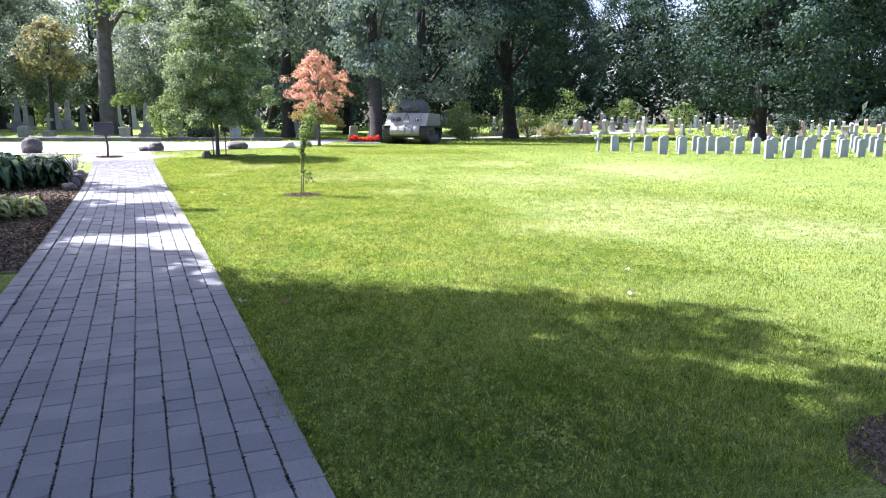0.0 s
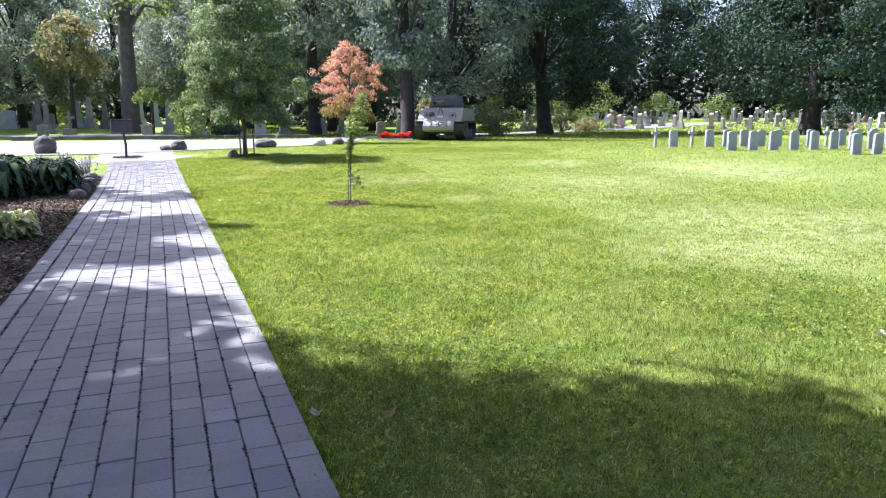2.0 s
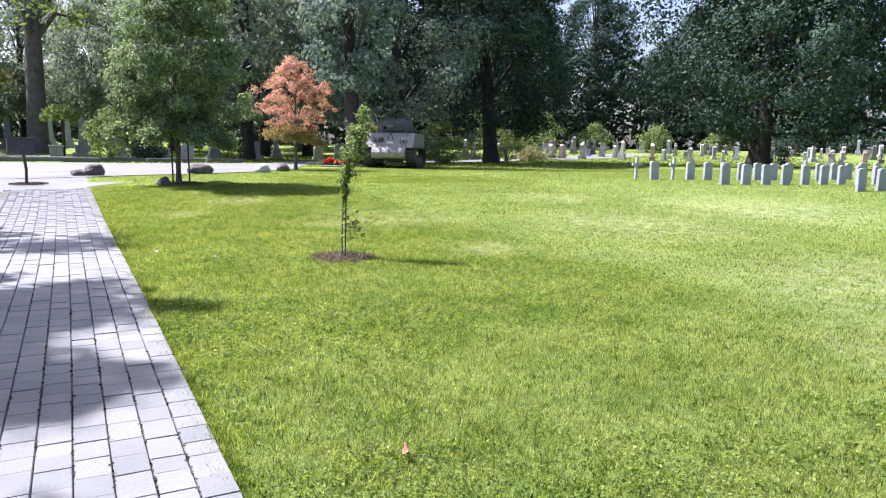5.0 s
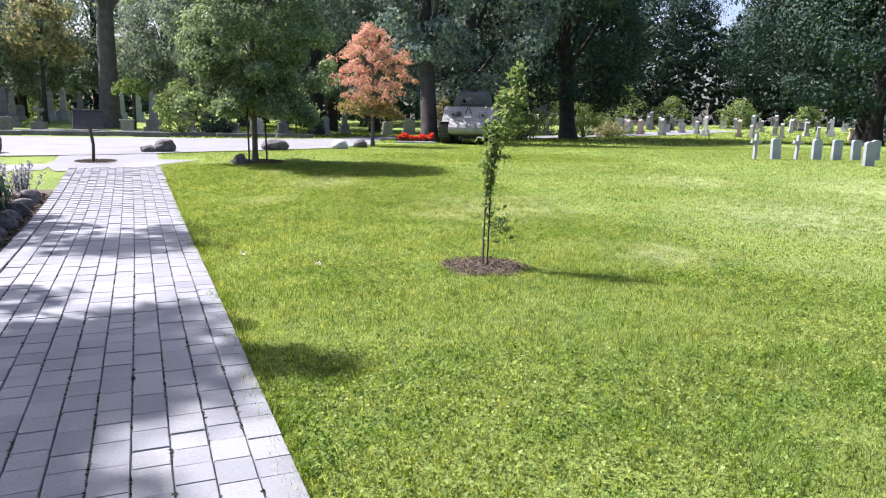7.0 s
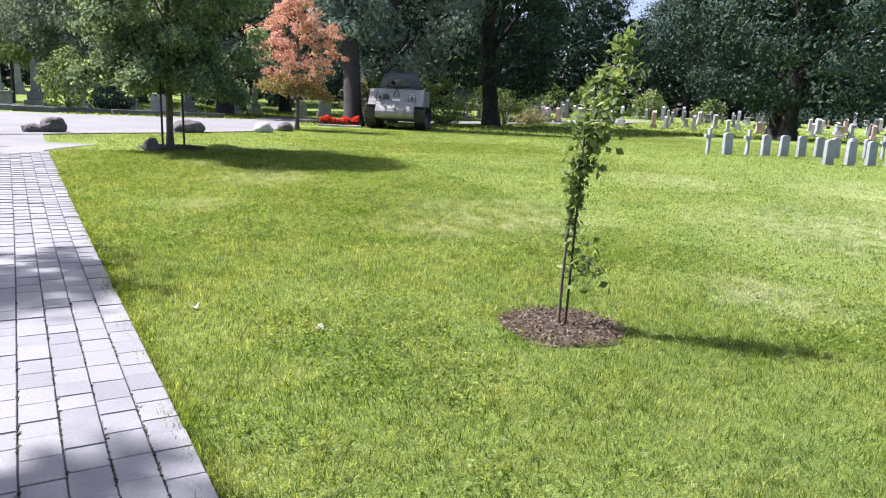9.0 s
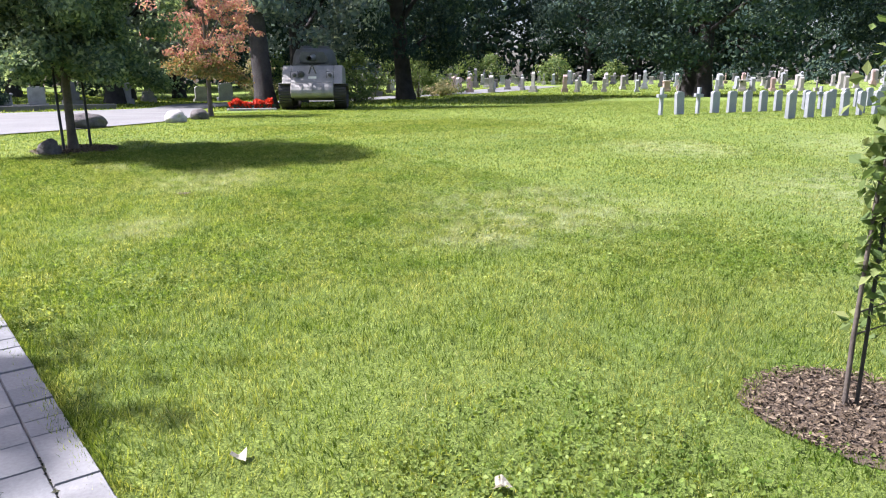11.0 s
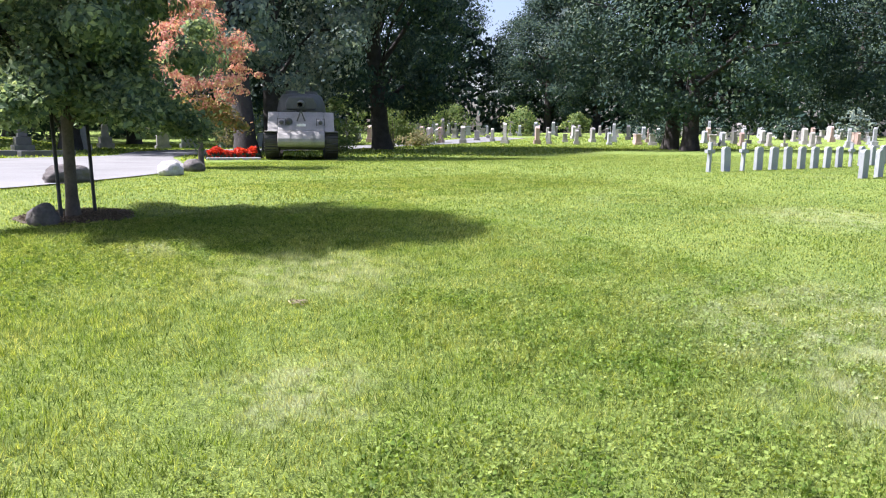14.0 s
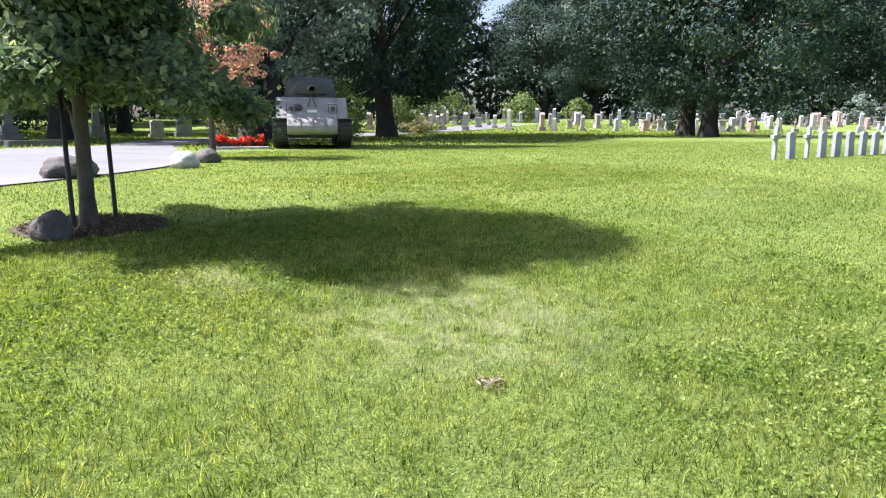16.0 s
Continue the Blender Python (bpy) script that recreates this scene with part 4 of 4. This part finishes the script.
M["boulder_pale"] = rough_stuff("pale_boulder", (0.36, 0.35, 0.33), (0.52, 0.51, 0.48), 3.0, 25.0, 0.9, 0.8, 0.03)
boulder(-4.35, 29.5, 0.68, 0.66, 0.6, 20, M["boulder"], "large rounded grey-brown boulder beside the drive", 1.0)
boulder(-0.2, 30.0, 0.56, 0.52, 0.38, 50, M["boulder"], "grey boulder on the verge of the drive", 2.0)
boulder(-0.62, 29.9, 0.42, 0.4, 0.2, 10, M["boulder"], "small flat grey boulder on the verge", 3.0)
boulder(2.95, 31.7, 0.95, 0.6, 0.34, 30, M["boulder"], "long flat grey boulder on the verge of the drive", 4.0)
boulder(5.3, 33.2, 0.68, 0.5, 0.32, 45, M["boulder_pale"], "pale flat boulder on the verge of the drive", 5.0)
boulder(6.35, 34.6, 0.6, 0.5, 0.3, 80, M["boulder"], "grey boulder on the verge of the drive", 6.0)
boulder(1.52, 26.1, 0.31, 0.28, 0.23, 0, M["boulder"], "rough grey boulder beside the young tree", 7.0)

# ---- sign at the end of the path ----
sg = thing("sign", put(-1.65, 26.9, 6), "dark brown information board on a single post", "sign")
v, f = tube([(0, 0, -0.2), (0.02, 0, 0.4), (-0.05, 0, 0.95)], [0.035, 0.035, 0.035], 10)
part("post", mesh_of("post", v, f, True), M["dark_metal"], sg)
bm = bmesh.new()
box(bm, -0.31, 0.31, -0.03, 0.03, -0.23, 0.23, 0.012)
bd = part("board", bm, M["dark_metal"], sg, at=Matrix.Translation((-0.06, 0, 0.95)) @ Matrix.Rotation(radians(-28), 4, "X"))
for z0, z1, y0, y1 in ((0.2, 0.23, -0.045, -0.03), (-0.23, -0.2, -0.045, -0.03)):
    bm = bmesh.new()
    box(bm, -0.31, 0.31, y0, y1, z0, z1, 0.004)
    part("rim", bm, M["steel"], bd)


def disc(name, x, y, r, mat, label, lift=0.012, wobble=0.07, dome=0.03, parent=None):
    bm = bmesh.new()
    rings, k = [], 40
    for q in (1.0, 0.8, 0.5):
        ring = []
        for i in range(k):
            w = 2 * math.pi * i / k
            rr = r * q * (1 + wobble * noise.noise(Vector((math.cos(w) * 2 + x, math.sin(w) * 2 + y, 0.3))))
            px, py = x + rr * math.cos(w), y + rr * math.sin(w)
            ring.append(bm.verts.new((px, py, gz(px, py) + lift + dome * (1 - q))))
        rings.append(ring)
    centre = bm.verts.new((x, y, gz(x, y) + lift + dome * 0.7))
    for a, b in zip(rings, rings[1:]):
        for i in range(k):
            j = (i + 1) % k
            bm.faces.new((a[i], a[j], b[j], b[i])).smooth = True
    for i in range(k):
        bm.faces.new((rings[-1][i], rings[-1][(i + 1) % k], centre)).smooth = True
    return tagged(part(name, bm, mat), label, "mulch", kind="structure")


def chips(name, x, y, r, n, size, mat, label):
    ang, rad = rng.random(n) * 2 * np.pi, r * np.sqrt(rng.random(n))
    p = np.stack([x + rad * np.cos(ang), y + rad * np.sin(ang), np.zeros(n)], 1)
    p[:, 2] = ground_z(p[:, 0], p[:, 1]) + 0.014 + 0.02 * rng.random(n)
    v, f = leaves(p, size * (0.5 + rng.random(n)), 0.8, 0.4)
    return tagged(part(name, mesh_of(name, v, f), mat), label, "mulch", kind="stuff")


M["chip"] = leafy("bark_chip", [(0.0, (0.045, 0.034, 0.023)), (0.6, (0.11, 0.084, 0.056)), (1.0, (0.25, 0.205, 0.145))], 0.0, 0.8)
# the last disc marks a dark ellipse of unknown make under the sign
for x, y, r in ((3.0, 15.1, 0.42), (3.95, 2.35, 0.55), (1.95, 26.5, 0.62), (-1.6, 26.95, 0.45)):
    disc("mulch_ring", x, y, r, M["mulch"], "ring of brown bark mulch in the lawn", 0.006, 0.2, 0.02)
    chips("mulch_chips", x, y, r * 0.98, int(3800 * r * r / 0.2), 0.024, M["chip"], "loose brown bark chips")
M["thatch"] = leafy("dry_thatch", [(0.0, (0.12, 0.1, 0.06)), (0.6, (0.22, 0.19, 0.12)), (1.0, (0.36, 0.32, 0.23))], 0.1, 0.8)
chips("dry_thatch", 2.27, 21.75, 0.07, 50, 0.03, M["thatch"], "small bare clump of dry thatch in the lawn")

# ---- stakes of the young tree ----
for x, y, lx in ((1.76, 26.43, -0.03), (2.2, 26.74, -0.04)):
    st = thing("tree_stake", put(x, y), "slim black stake supporting the young tree", "stake", "tree stakes")
    v, f = tube([(0, 0, -0.2), (lx, 0, 1.45), (lx, 0, 1.46)], [0.022, 0.02, 0.001], 8)
    part("stake", mesh_of("stake", v, f, True), M["stake"], st)
    v, f = tube([(lx * 0.9, 0, 1.3), ((1.9 - x) * 0.5, (26.5 - y) * 0.5, 1.28), (1.9 - x, 26.5 - y, 1.3)], [0.01] * 3, 6)
    part("tie", mesh_of("tie", v, f, True), M["rubber"], st)

# ---- sapling on the lawn ----
sp = thing("sapling", put(3.0, 15.13), "thin young sapling with sparse green leaves in mulch", "sapling")
R = Vector((0.883, -0.47, 0))
spine = [(0, -0.1), (0.0, 0.3), (0.01, 0.62), (0.02, 0.88), (0.06, 1.14), (0.13, 1.4), (0.22, 1.67), (0.25, 1.8)]
pts = [tuple(R * a + Vector((0, 0, z))) for a, z in spine]
twigs = [tube(pts, [0.011, 0.01, 0.009, 0.009, 0.008, 0.006, 0.004, 0.002], 7)]
lc = []
for z, w, cnt in ((0.36, 0.2, 60), (0.45, 0.12, 40), (0.62, 0.07, 36), (0.75, 0.06, 40), (0.88, 0.07, 44), (1.0, 0.1, 60), (1.1, 0.13, 80), (1.2, 0.1, 80), (1.3, 0.14, 110), (1.42, 0.15, 130), (1.55, 0.16, 130), (1.68, 0.15, 110), (1.8, 0.16, 90), (1.92, 0.12, 60), (2.0, 0.08, 30)):
    z = z if z < 0.5 else 0.06 + 0.88 * z
    a = float(np.interp(z, [q[1] for q in spine], [q[0] for q in spine]))
    side = 0.15 if z < 0.5 else 0.02
    w *= 1.25 if z > 1.15 else 1.0
    c = R * (a + side) + Vector((0, 0, z))
    lc.append(np.array(c) + rng.normal(size=(int(cnt * 0.7) + 3, 3)) * np.array([w * 0.4, w * 0.4, 0.05]))
    twigs.append(tube([tuple(R * a + Vector((0, 0, z - 0.04))), tuple(c + R * w * 0.6 + Vector((0, 0, 0.03)))], [0.004, 0.0015], 5))
v, f = join(twigs)
part("trunk", mesh_of("trunk", v, f, True), M["young_bark"], sp)
p = np.concatenate(lc)
v, f = leaves(p, 0.038 + 0.04 * rng.random(len(p)), 0.3, 0.7)
part("crown", mesh_of("crown", v, f), M["leaf_light"], sp)
v, f = tube([(0, 0, -0.2), tuple(R * 0.02 + Vector((0, 0, 1.3)))], [0.008, 0.007], 7)
st = thing("tree_stake", put(3.0 + 0.03, 15.1, 0), "slim dark stake beside the sapling", "stake", "tree stakes")
part("stake", mesh_of("stake", v, f, True), M["stake"], st)


# ---- garden bed beside the path ----
def path_left(y):
    return path_right(y) - 1.71


ys = np.linspace(8.2, 22.2, 40)
bed = part("garden_bed", strip("garden_bed", [(path_left(y) - 0.02, y) for y in ys], [(-9.0, y + 0.4) for y in ys], 0.012), M["mulch"])
tagged(bed, "brown mulched garden bed beside the brick path", "garden bed", kind="structure")
m = 26000
yy = rng.uniform(8.3, 21.5, m)
xx = path_left(yy) - 0.03 - 2.6 * rng.random(m) ** 1.3
p = np.stack([xx, yy, ground_z(xx, yy) + 0.02 + 0.03 * rng.random(m)], 1)
v, f = leaves(p, 0.03 + 0.05 * rng.random(m), 0.8, 0.4)
tagged(part("bark_chips", mesh_of("bark_chips", v, f), M["chip"]), "loose brown bark chips in the bed", "mulch", kind="stuff")


def broad_leaves(n, length, width, height, droop):
    """Arching broad leaves from one root, each a strip of three bent segments."""
    verts, faces = [], []
    for i in range(n):
        a = rng.random() * 2 * math.pi
        rise = height * (0.25 + 0.9 * rng.random())
        ln = length * (0.45 + 0.85 * rng.random())
        wd = width * (0.6 + 0.7 * rng.random())
        bend = droop * (0.2 + 1.3 * rng.random())
        out, side = np.array([math.cos(a), math.sin(a), 0]), np.array([-math.sin(a), math.cos(a), 0])
        b = len(verts)
        r0 = 0.1 + 0.25 * rng.random() * length
        for q, wq, z in ((0.0, 0.25, 0.55), (0.3, 0.9, 0.95), (0.65, 1.0, 1.0), (0.88, 0.6, 0.95 - bend * 0.4), (1.0, 0.03, 0.88 - bend)):
            c = out * (r0 + ln * q) + np.array([0, 0, rise * z])
            verts += [tuple(c - side * wd * wq / 2), tuple(c + np.array([0, 0, -0.18 * wd * wq])), tuple(c + side * wd * wq / 2)]
        for k in range(4):
            o = b + 3 * k
            faces += [(o, o + 1, o + 4, o + 3), (o + 1, o + 2, o + 5, o + 4)]
    return mesh_of("leaves", verts, faces, True)


def hosta(x, y, me, mat, label, turn, s=1.0):
    t = thing("hosta", put(x, y, turn), label, "plant", "garden plants")
    t.scale = (s, s, s)
    part("foliage", me, M[mat], t)
    return t


DARK = broad_leaves(210, 0.34, 0.14, 0.6, 0.4)
PALE = broad_leaves(130, 0.2, 0.1, 0.3, 0.35)
for x, y, s in ((-2.15, 18.2, 1.0), (-2.9, 17.6, 1.1), (-3.7, 17.2, 1.15), (-2.3, 19.3, 1.0), (-3.2, 18.8, 1.1), (-4.4, 18.2, 1.2), (-2.5, 20.3, 0.9), (-3.6, 20.0, 1.1), (-4.9, 19.6, 1.15), (-4.6, 16.6, 1.05), (-5.6, 17.8, 1.2)):
    hosta(x, y, DARK, "hosta", "dense clump of dark green broad-leaved hosta", x * 97, s)
for x, y, s in ((-1.62, 12.6, 0.95), (-2.05, 12.2, 1.1), (-2.1, 13.2, 1.0), (-2.6, 12.8, 1.15), (-2.7, 12.0, 1.1), (-3.2, 12.7, 1.1), (-1.75, 13.5, 0.8)):
    hosta(x, y, PALE, "hosta_pale", "low clump of pale yellow-green variegated hosta", x * 131, s)


def spikes(x, y, h, n, label):
    t = thing("perennial", put(x, y), label, "plant", "garden plants")
    stems, heads = [], []
    for i in range(n):
        a, l = rng.random() * 2 * math.pi, rng.random() * 0.42
        tip = (math.cos(a) * l, math.sin(a) * l, h * (0.6 + 0.5 * rng.random()))
        stems.append(tube([(tip[0] * 0.3, tip[1] * 0.3, -0.05), tip], [0.006, 0.003], 4))
        for q in np.linspace(0.35, 1.0, 26):
            heads.append([tip[0] * (0.3 + 0.7 * q), tip[1] * (0.3 + 0.7 * q), tip[2] * q])
    v, f = join(stems)
    tagged(part("stems", mesh_of("stems", v, f), M["hosta"], t), kind="stuff")
    p = np.array(heads) + rng.normal(size=(len(heads), 3)) * 0.022
    v, f = leaves(p, np.full(len(p), 0.05), 0.0, 0.6)
    tagged(part("bloom", mesh_of("bloom", v, f), M["silver"], t), kind="stuff")
    return t


for x, y, h in ((-2.0, 21.2, 0.52), (-2.5, 21.6, 0.58), (-2.2, 20.6, 0.45), (-3.1, 21.4, 0.56)):
    spikes(x, y, h, 22, "silvery lavender-flowered perennial beside the path")
for i, (y, w) in enumerate(((17.2, 0.3), (17.75, 0.24), (18.3, 0.34), (18.9, 0.26), (19.4, 0.32), (20.0, 0.28), (20.55, 0.36), (21.1, 0.25))):
    ob = boulder(path_left(y) - 0.2, y, w, w * 0.8, w * 0.65, i * 40, M["boulder"], "small grey edging stone beside the path", 20.0 + i)
    ob.name = "edging_stone"
    ob["group"], ob["category"] = "edging stones", "stone"


# ---- fallen leaves on the lawn ----
M["dry_leaf"] = rough_stuff("dry_leaf", (0.5, 0.46, 0.38), (0.7, 0.68, 0.6), 20.0, 80.0, 0.8)
for i, (x, y) in enumerate(((0.87, 16.18), (1.49, 15.49), (4.32, 5.5), (1.11, 6.3), (4.9, 6.4))):
    bm = bmesh.new()
    k = 9
    rim = []
    for j in range(k):
        w = 2 * math.pi * j / k
        r = 0.036 * (1.0 if j % 2 else 0.62)
        rim.append(bm.verts.new((r * math.cos(w) * 1.2, r * math.sin(w), 0.018 * math.cos(2 * w) + 0.01)))
    c = bm.verts.new((0, 0, 0))
    for j in range(k):
        bm.faces.new((rim[j], rim[(j + 1) % k], c))
    bmesh.ops.solidify(bm, geom=bm.faces[:], thickness=0.002)
    tagged(part("fallen_leaf", bm, M["dry_leaf"], at=put(x, y, 50 * i, 1.0, -0.022)), "curled pale dry leaf lying on the grass", "leaf", "fallen leaves")


M["brown_leaf"] = rough_stuff("brown_leaf", (0.22, 0.12, 0.06), (0.34, 0.2, 0.1), 20.0, 80.0, 0.8)
for x, y, turn in ((1.43, 6.15, 20), (1.6, 9.4, 75)):
    bm = bmesh.new()
    outline = [(-0.05, 0.0), (-0.02, 0.018), (0.0, 0.012), (0.012, 0.03), (0.03, 0.012), (0.055, 0.006), (0.03, -0.01), (0.01, -0.026), (-0.005, -0.01), (-0.024, -0.016)]
    prism(bm, outline, 0.0, 0.002, "z")
    for vert in bm.verts:
        vert.co.z += 12.0 * (vert.co.x * vert.co.x) - 6.0 * vert.co.y * vert.co.y
    tagged(part("fallen_leaf", bm, M["brown_leaf"], at=put(x, y, turn, 1.0, -0.03)), "curled brown dead leaf lying on the grass", "leaf", "fallen leaves")


# ---- grass ----
RINGS = ((3.0, 15.1, 0.35), (3.95, 2.35, 0.5), (1.95, 26.5, 0.58), (-1.6, 26.95, 0.56))


def is_lawn(x, y):
    ok = (x > path_right(y) - 0.03 + 0.03 * lattice(x, y, 0.12, 5)) | (y > 25.3)
    ok &= ~((y > 24.8) & (y < 27.5) & (x < np.maximum(path_right(y), -0.3 + 0.6 * (y - 25.6))) & (x > -20)) & ~((y >= 27.5) & (x < -0.25) & (x > -20))
    for cx, cy, r in RINGS:
        ok &= (x - cx) ** 2 + (y - cy) ** 2 > (r * (0.93 + 0.14 * lattice(x, y, 0.15, 9))) ** 2
    near = np.interp(x, [q[0] for q in ROAD_NEAR], [q[1] for q in ROAD_NEAR])
    far = np.interp(x, [q[0] for q in ROAD_FAR], [q[1] for q in ROAD_FAR])
    return ok & ((y < near) | (y > far))


def grass(n, x0, x1, y0, y1, length, width, label, edge=False, blend=1.2):
    x, y = rng.uniform(x0 - blend, x1 + blend, n), rng.uniform(y0, y1, n)
    if edge:
        x = path_right(y) + 0.035 + 0.025 * lattice(y * 0, y, 0.2, 41) + 0.05 * np.abs(rng.normal(size=n))
    else:
        soft = blend * rng.uniform(-1, 1, n)
        keep = is_lawn(x, y) & (x > x0 + soft) & (x < x1 + soft)
        x, y = x[keep], y[keep]
    n = len(x)
    tuft = 0.55 * lattice(x, y, 0.16, 1) + 0.45 * lattice(x, y, 0.5, 2)
    ln = length * (0.45 + 0.9 * tuft) * (0.7 + 0.6 * rng.random(n))
    swirl = 2 * np.pi * (lattice(x, y, 0.35, 3) + 0.5 * lattice(x, y, 1.5, 4)) + rng.normal(size=n) * 1.7
    tilt = np.radians(8 + 55 * rng.random(n))
    a = rng.random(n) * 2 * np.pi
    z = ground_z(x, y)
    w = width * (0.6 + 0.8 * rng.random(n)) / 2
    base = np.stack([x, y, z - 0.004], 1)
    side = np.stack([np.cos(a) * w, np.sin(a) * w, np.zeros(n)], 1)
    tip = base + np.stack([np.cos(swirl) * np.sin(tilt) * ln, np.sin(swirl) * np.sin(tilt) * ln, np.cos(tilt) * ln], 1)
    v = np.stack([base - side, base + side, tip], 1).reshape(-1, 3)
    ob = part("grass", mesh_of("grass", v, np.arange(3 * n).reshape(-1, 3)), M["blade"])
    return tagged(ob, label, "grass", kind="stuff")


grass(1250000, -0.7, 5.2, 2.4, 26.0, 0.048, 0.005, "short mown green grass beside the path")
grass(400000, 5.2, 12.0, 2.6, 30.0, 0.034, 0.011, "short mown green grass of the open lawn")
grass(150000, -0.4, 12.0, 26.0, 42.0, 0.036, 0.015, "short mown green grass near the drive")
grass(300000, 12.0, 32.0, 6.0, 44.0, 0.036, 0.018, "short mown green grass round the headstones")

grass(70000, -20.0, 70.0, 44.0, 84.0, 0.12, 0.09, "grass between the graves")

grass(26000, 0.0, 1.0, 2.4, 25.0, 0.042, 0.006, "longer grass hanging over the edge of the path", True)

# clover in drifts
m = 420000
x, y = rng.uniform(-0.5, 6.0, m), rng.uniform(2.5, 26.0, m)
keep = is_lawn(x - 0.09, y) & (lattice(x, y, 1.7, 11) + 0.5 * lattice(x, y, 0.2, 12) > 0.68 + 0.3 * rng.random(m))
x, y = x[keep], y[keep]
p = np.stack([x, y, ground_z(x, y) + 0.016 + 0.03 * rng.random(len(x))], 1)
v, f = leaves(p, 0.011 + 0.015 * rng.random(len(x)), 0.35, 0.85)
tagged(part("clover", mesh_of("clover", v, f), M["clover"]), "small clover leaves among the grass", "clover", kind="stuff")

# ---- brick path ----
ys = np.linspace(-3.0, 25.6, 70)
walkway = part("path", strip("path", [(path_right(y) + 0.06, y) for y in ys], [(path_left(y), y) for y in ys], 0.008), M["sand"])
tagged(walkway, "grey concrete brick path with mossy joints", "path", kind="structure")


def paver_geometry(w, l):
    """A brick with a chamfered top edge."""
    a, b, c = w / 2, l / 2, 0.004
    lo = [(-a, -b, -0.02), (a, -b, -0.02), (a, b, -0.02), (-a, b, -0.02)]
    md = [(-a, -b, 0.016), (a, -b, 0.016), (a, b, 0.016), (-a, b, 0.016)]
    e = 0.003
    hi = [(-a + c, -b + e, 0.022), (a - c, -b + e, 0.022), (a - c, b - e, 0.022), (-a + c, b - e, 0.022)]
    faces = [(8, 9, 10, 11)]
    for k in range(4):
        j = (k + 1) % 4
        faces += [(k, j, 4 + j, 4 + k), (4 + k, 4 + j, 8 + j, 8 + k)]
    return np.array(lo + md + hi), np.array(faces)


LENGTHS = (0.15, 0.19, 0.225)
PAVERS = [paver_geometry(0.1425, l - 0.0015) for l in LENGTHS]
PAVER_MESH = []
for v, f in PAVERS:
    me = mesh_of("brick", v, f)
    me.materials.append(M["paver"])
    PAVER_MESH.append(me)
rest_v, rest_f, count, single = [], [], 0, 0
lay = random.Random(11)
for col in range(12):
    y = -2.9 + lay.random() * 0.2
    while y < 25.5:
        k = lay.choice((0, 1, 1, 2))
        yc = y + LENGTHS[k] / 2
        xc = path_right(yc) + 0.065 - 0.074 - 0.147 * col - (0.016 if col == 11 else 0.0)
        turn = math.atan(0.044 + 0.0012 * yc)
        m = Matrix.Translation((xc, yc, gz(xc, yc) + 0.004 + lay.uniform(-0.003, 0.003))) @ Matrix.Rotation(turn + lay.uniform(-0.012, 0.012), 4, "Z") @ Matrix.Rotation(lay.uniform(-0.008, 0.008), 4, "Y")
        if 3.0 < yc < 8.1 and single < 300 and col < 11:
            part("brick", PAVER_MESH[k], None, walkway, at=m)
            single += 1
        else:
            v, f = PAVERS[k]
            q = np.array(m)
            rest_v.append(v @ q[:3, :3].T + q[:3, 3])
            rest_f.append(f + count)
            count += len(v)
        y += LENGTHS[k]
rest = part("bricks", mesh_of("bricks", np.concatenate(rest_v), np.concatenate(rest_f)), M["paver_rest"], walkway)
tagged(rest, kind="stuff")

# moss and crumbs along the joints
m = 9000
cols = rng.integers(1, 12, m)
yy = 2.6 + 14.0 * rng.random(m) ** 1.4
keep = lattice(cols * 3.7, yy, 0.22, 21) > 0.42
cols, yy = cols[keep], yy[keep]
xx = path_right(yy) + 0.065 - 0.147 * cols - np.where(cols == 11, 0.008, 0.0) + rng.normal(size=len(yy)) * 0.004
p = np.stack([xx, yy, ground_z(xx, yy) + 0.02 + 0.006 * rng.random(len(yy))], 1)
v, f = leaves(p, 0.012 + 0.018 * rng.random(len(yy)), 1.0, 0.7)
M["moss"] = leafy("joint_moss", [(0.0, (0.02, 0.024, 0.014)), (0.7, (0.045, 0.055, 0.03)), (1.0, (0.1, 0.1, 0.07))], 0.1, 0.9)
tagged(part("joint_moss", mesh_of("joint_moss", v, f), M["moss"]), "dark moss and crumbs in the joints of the path", "moss", kind="stuff")
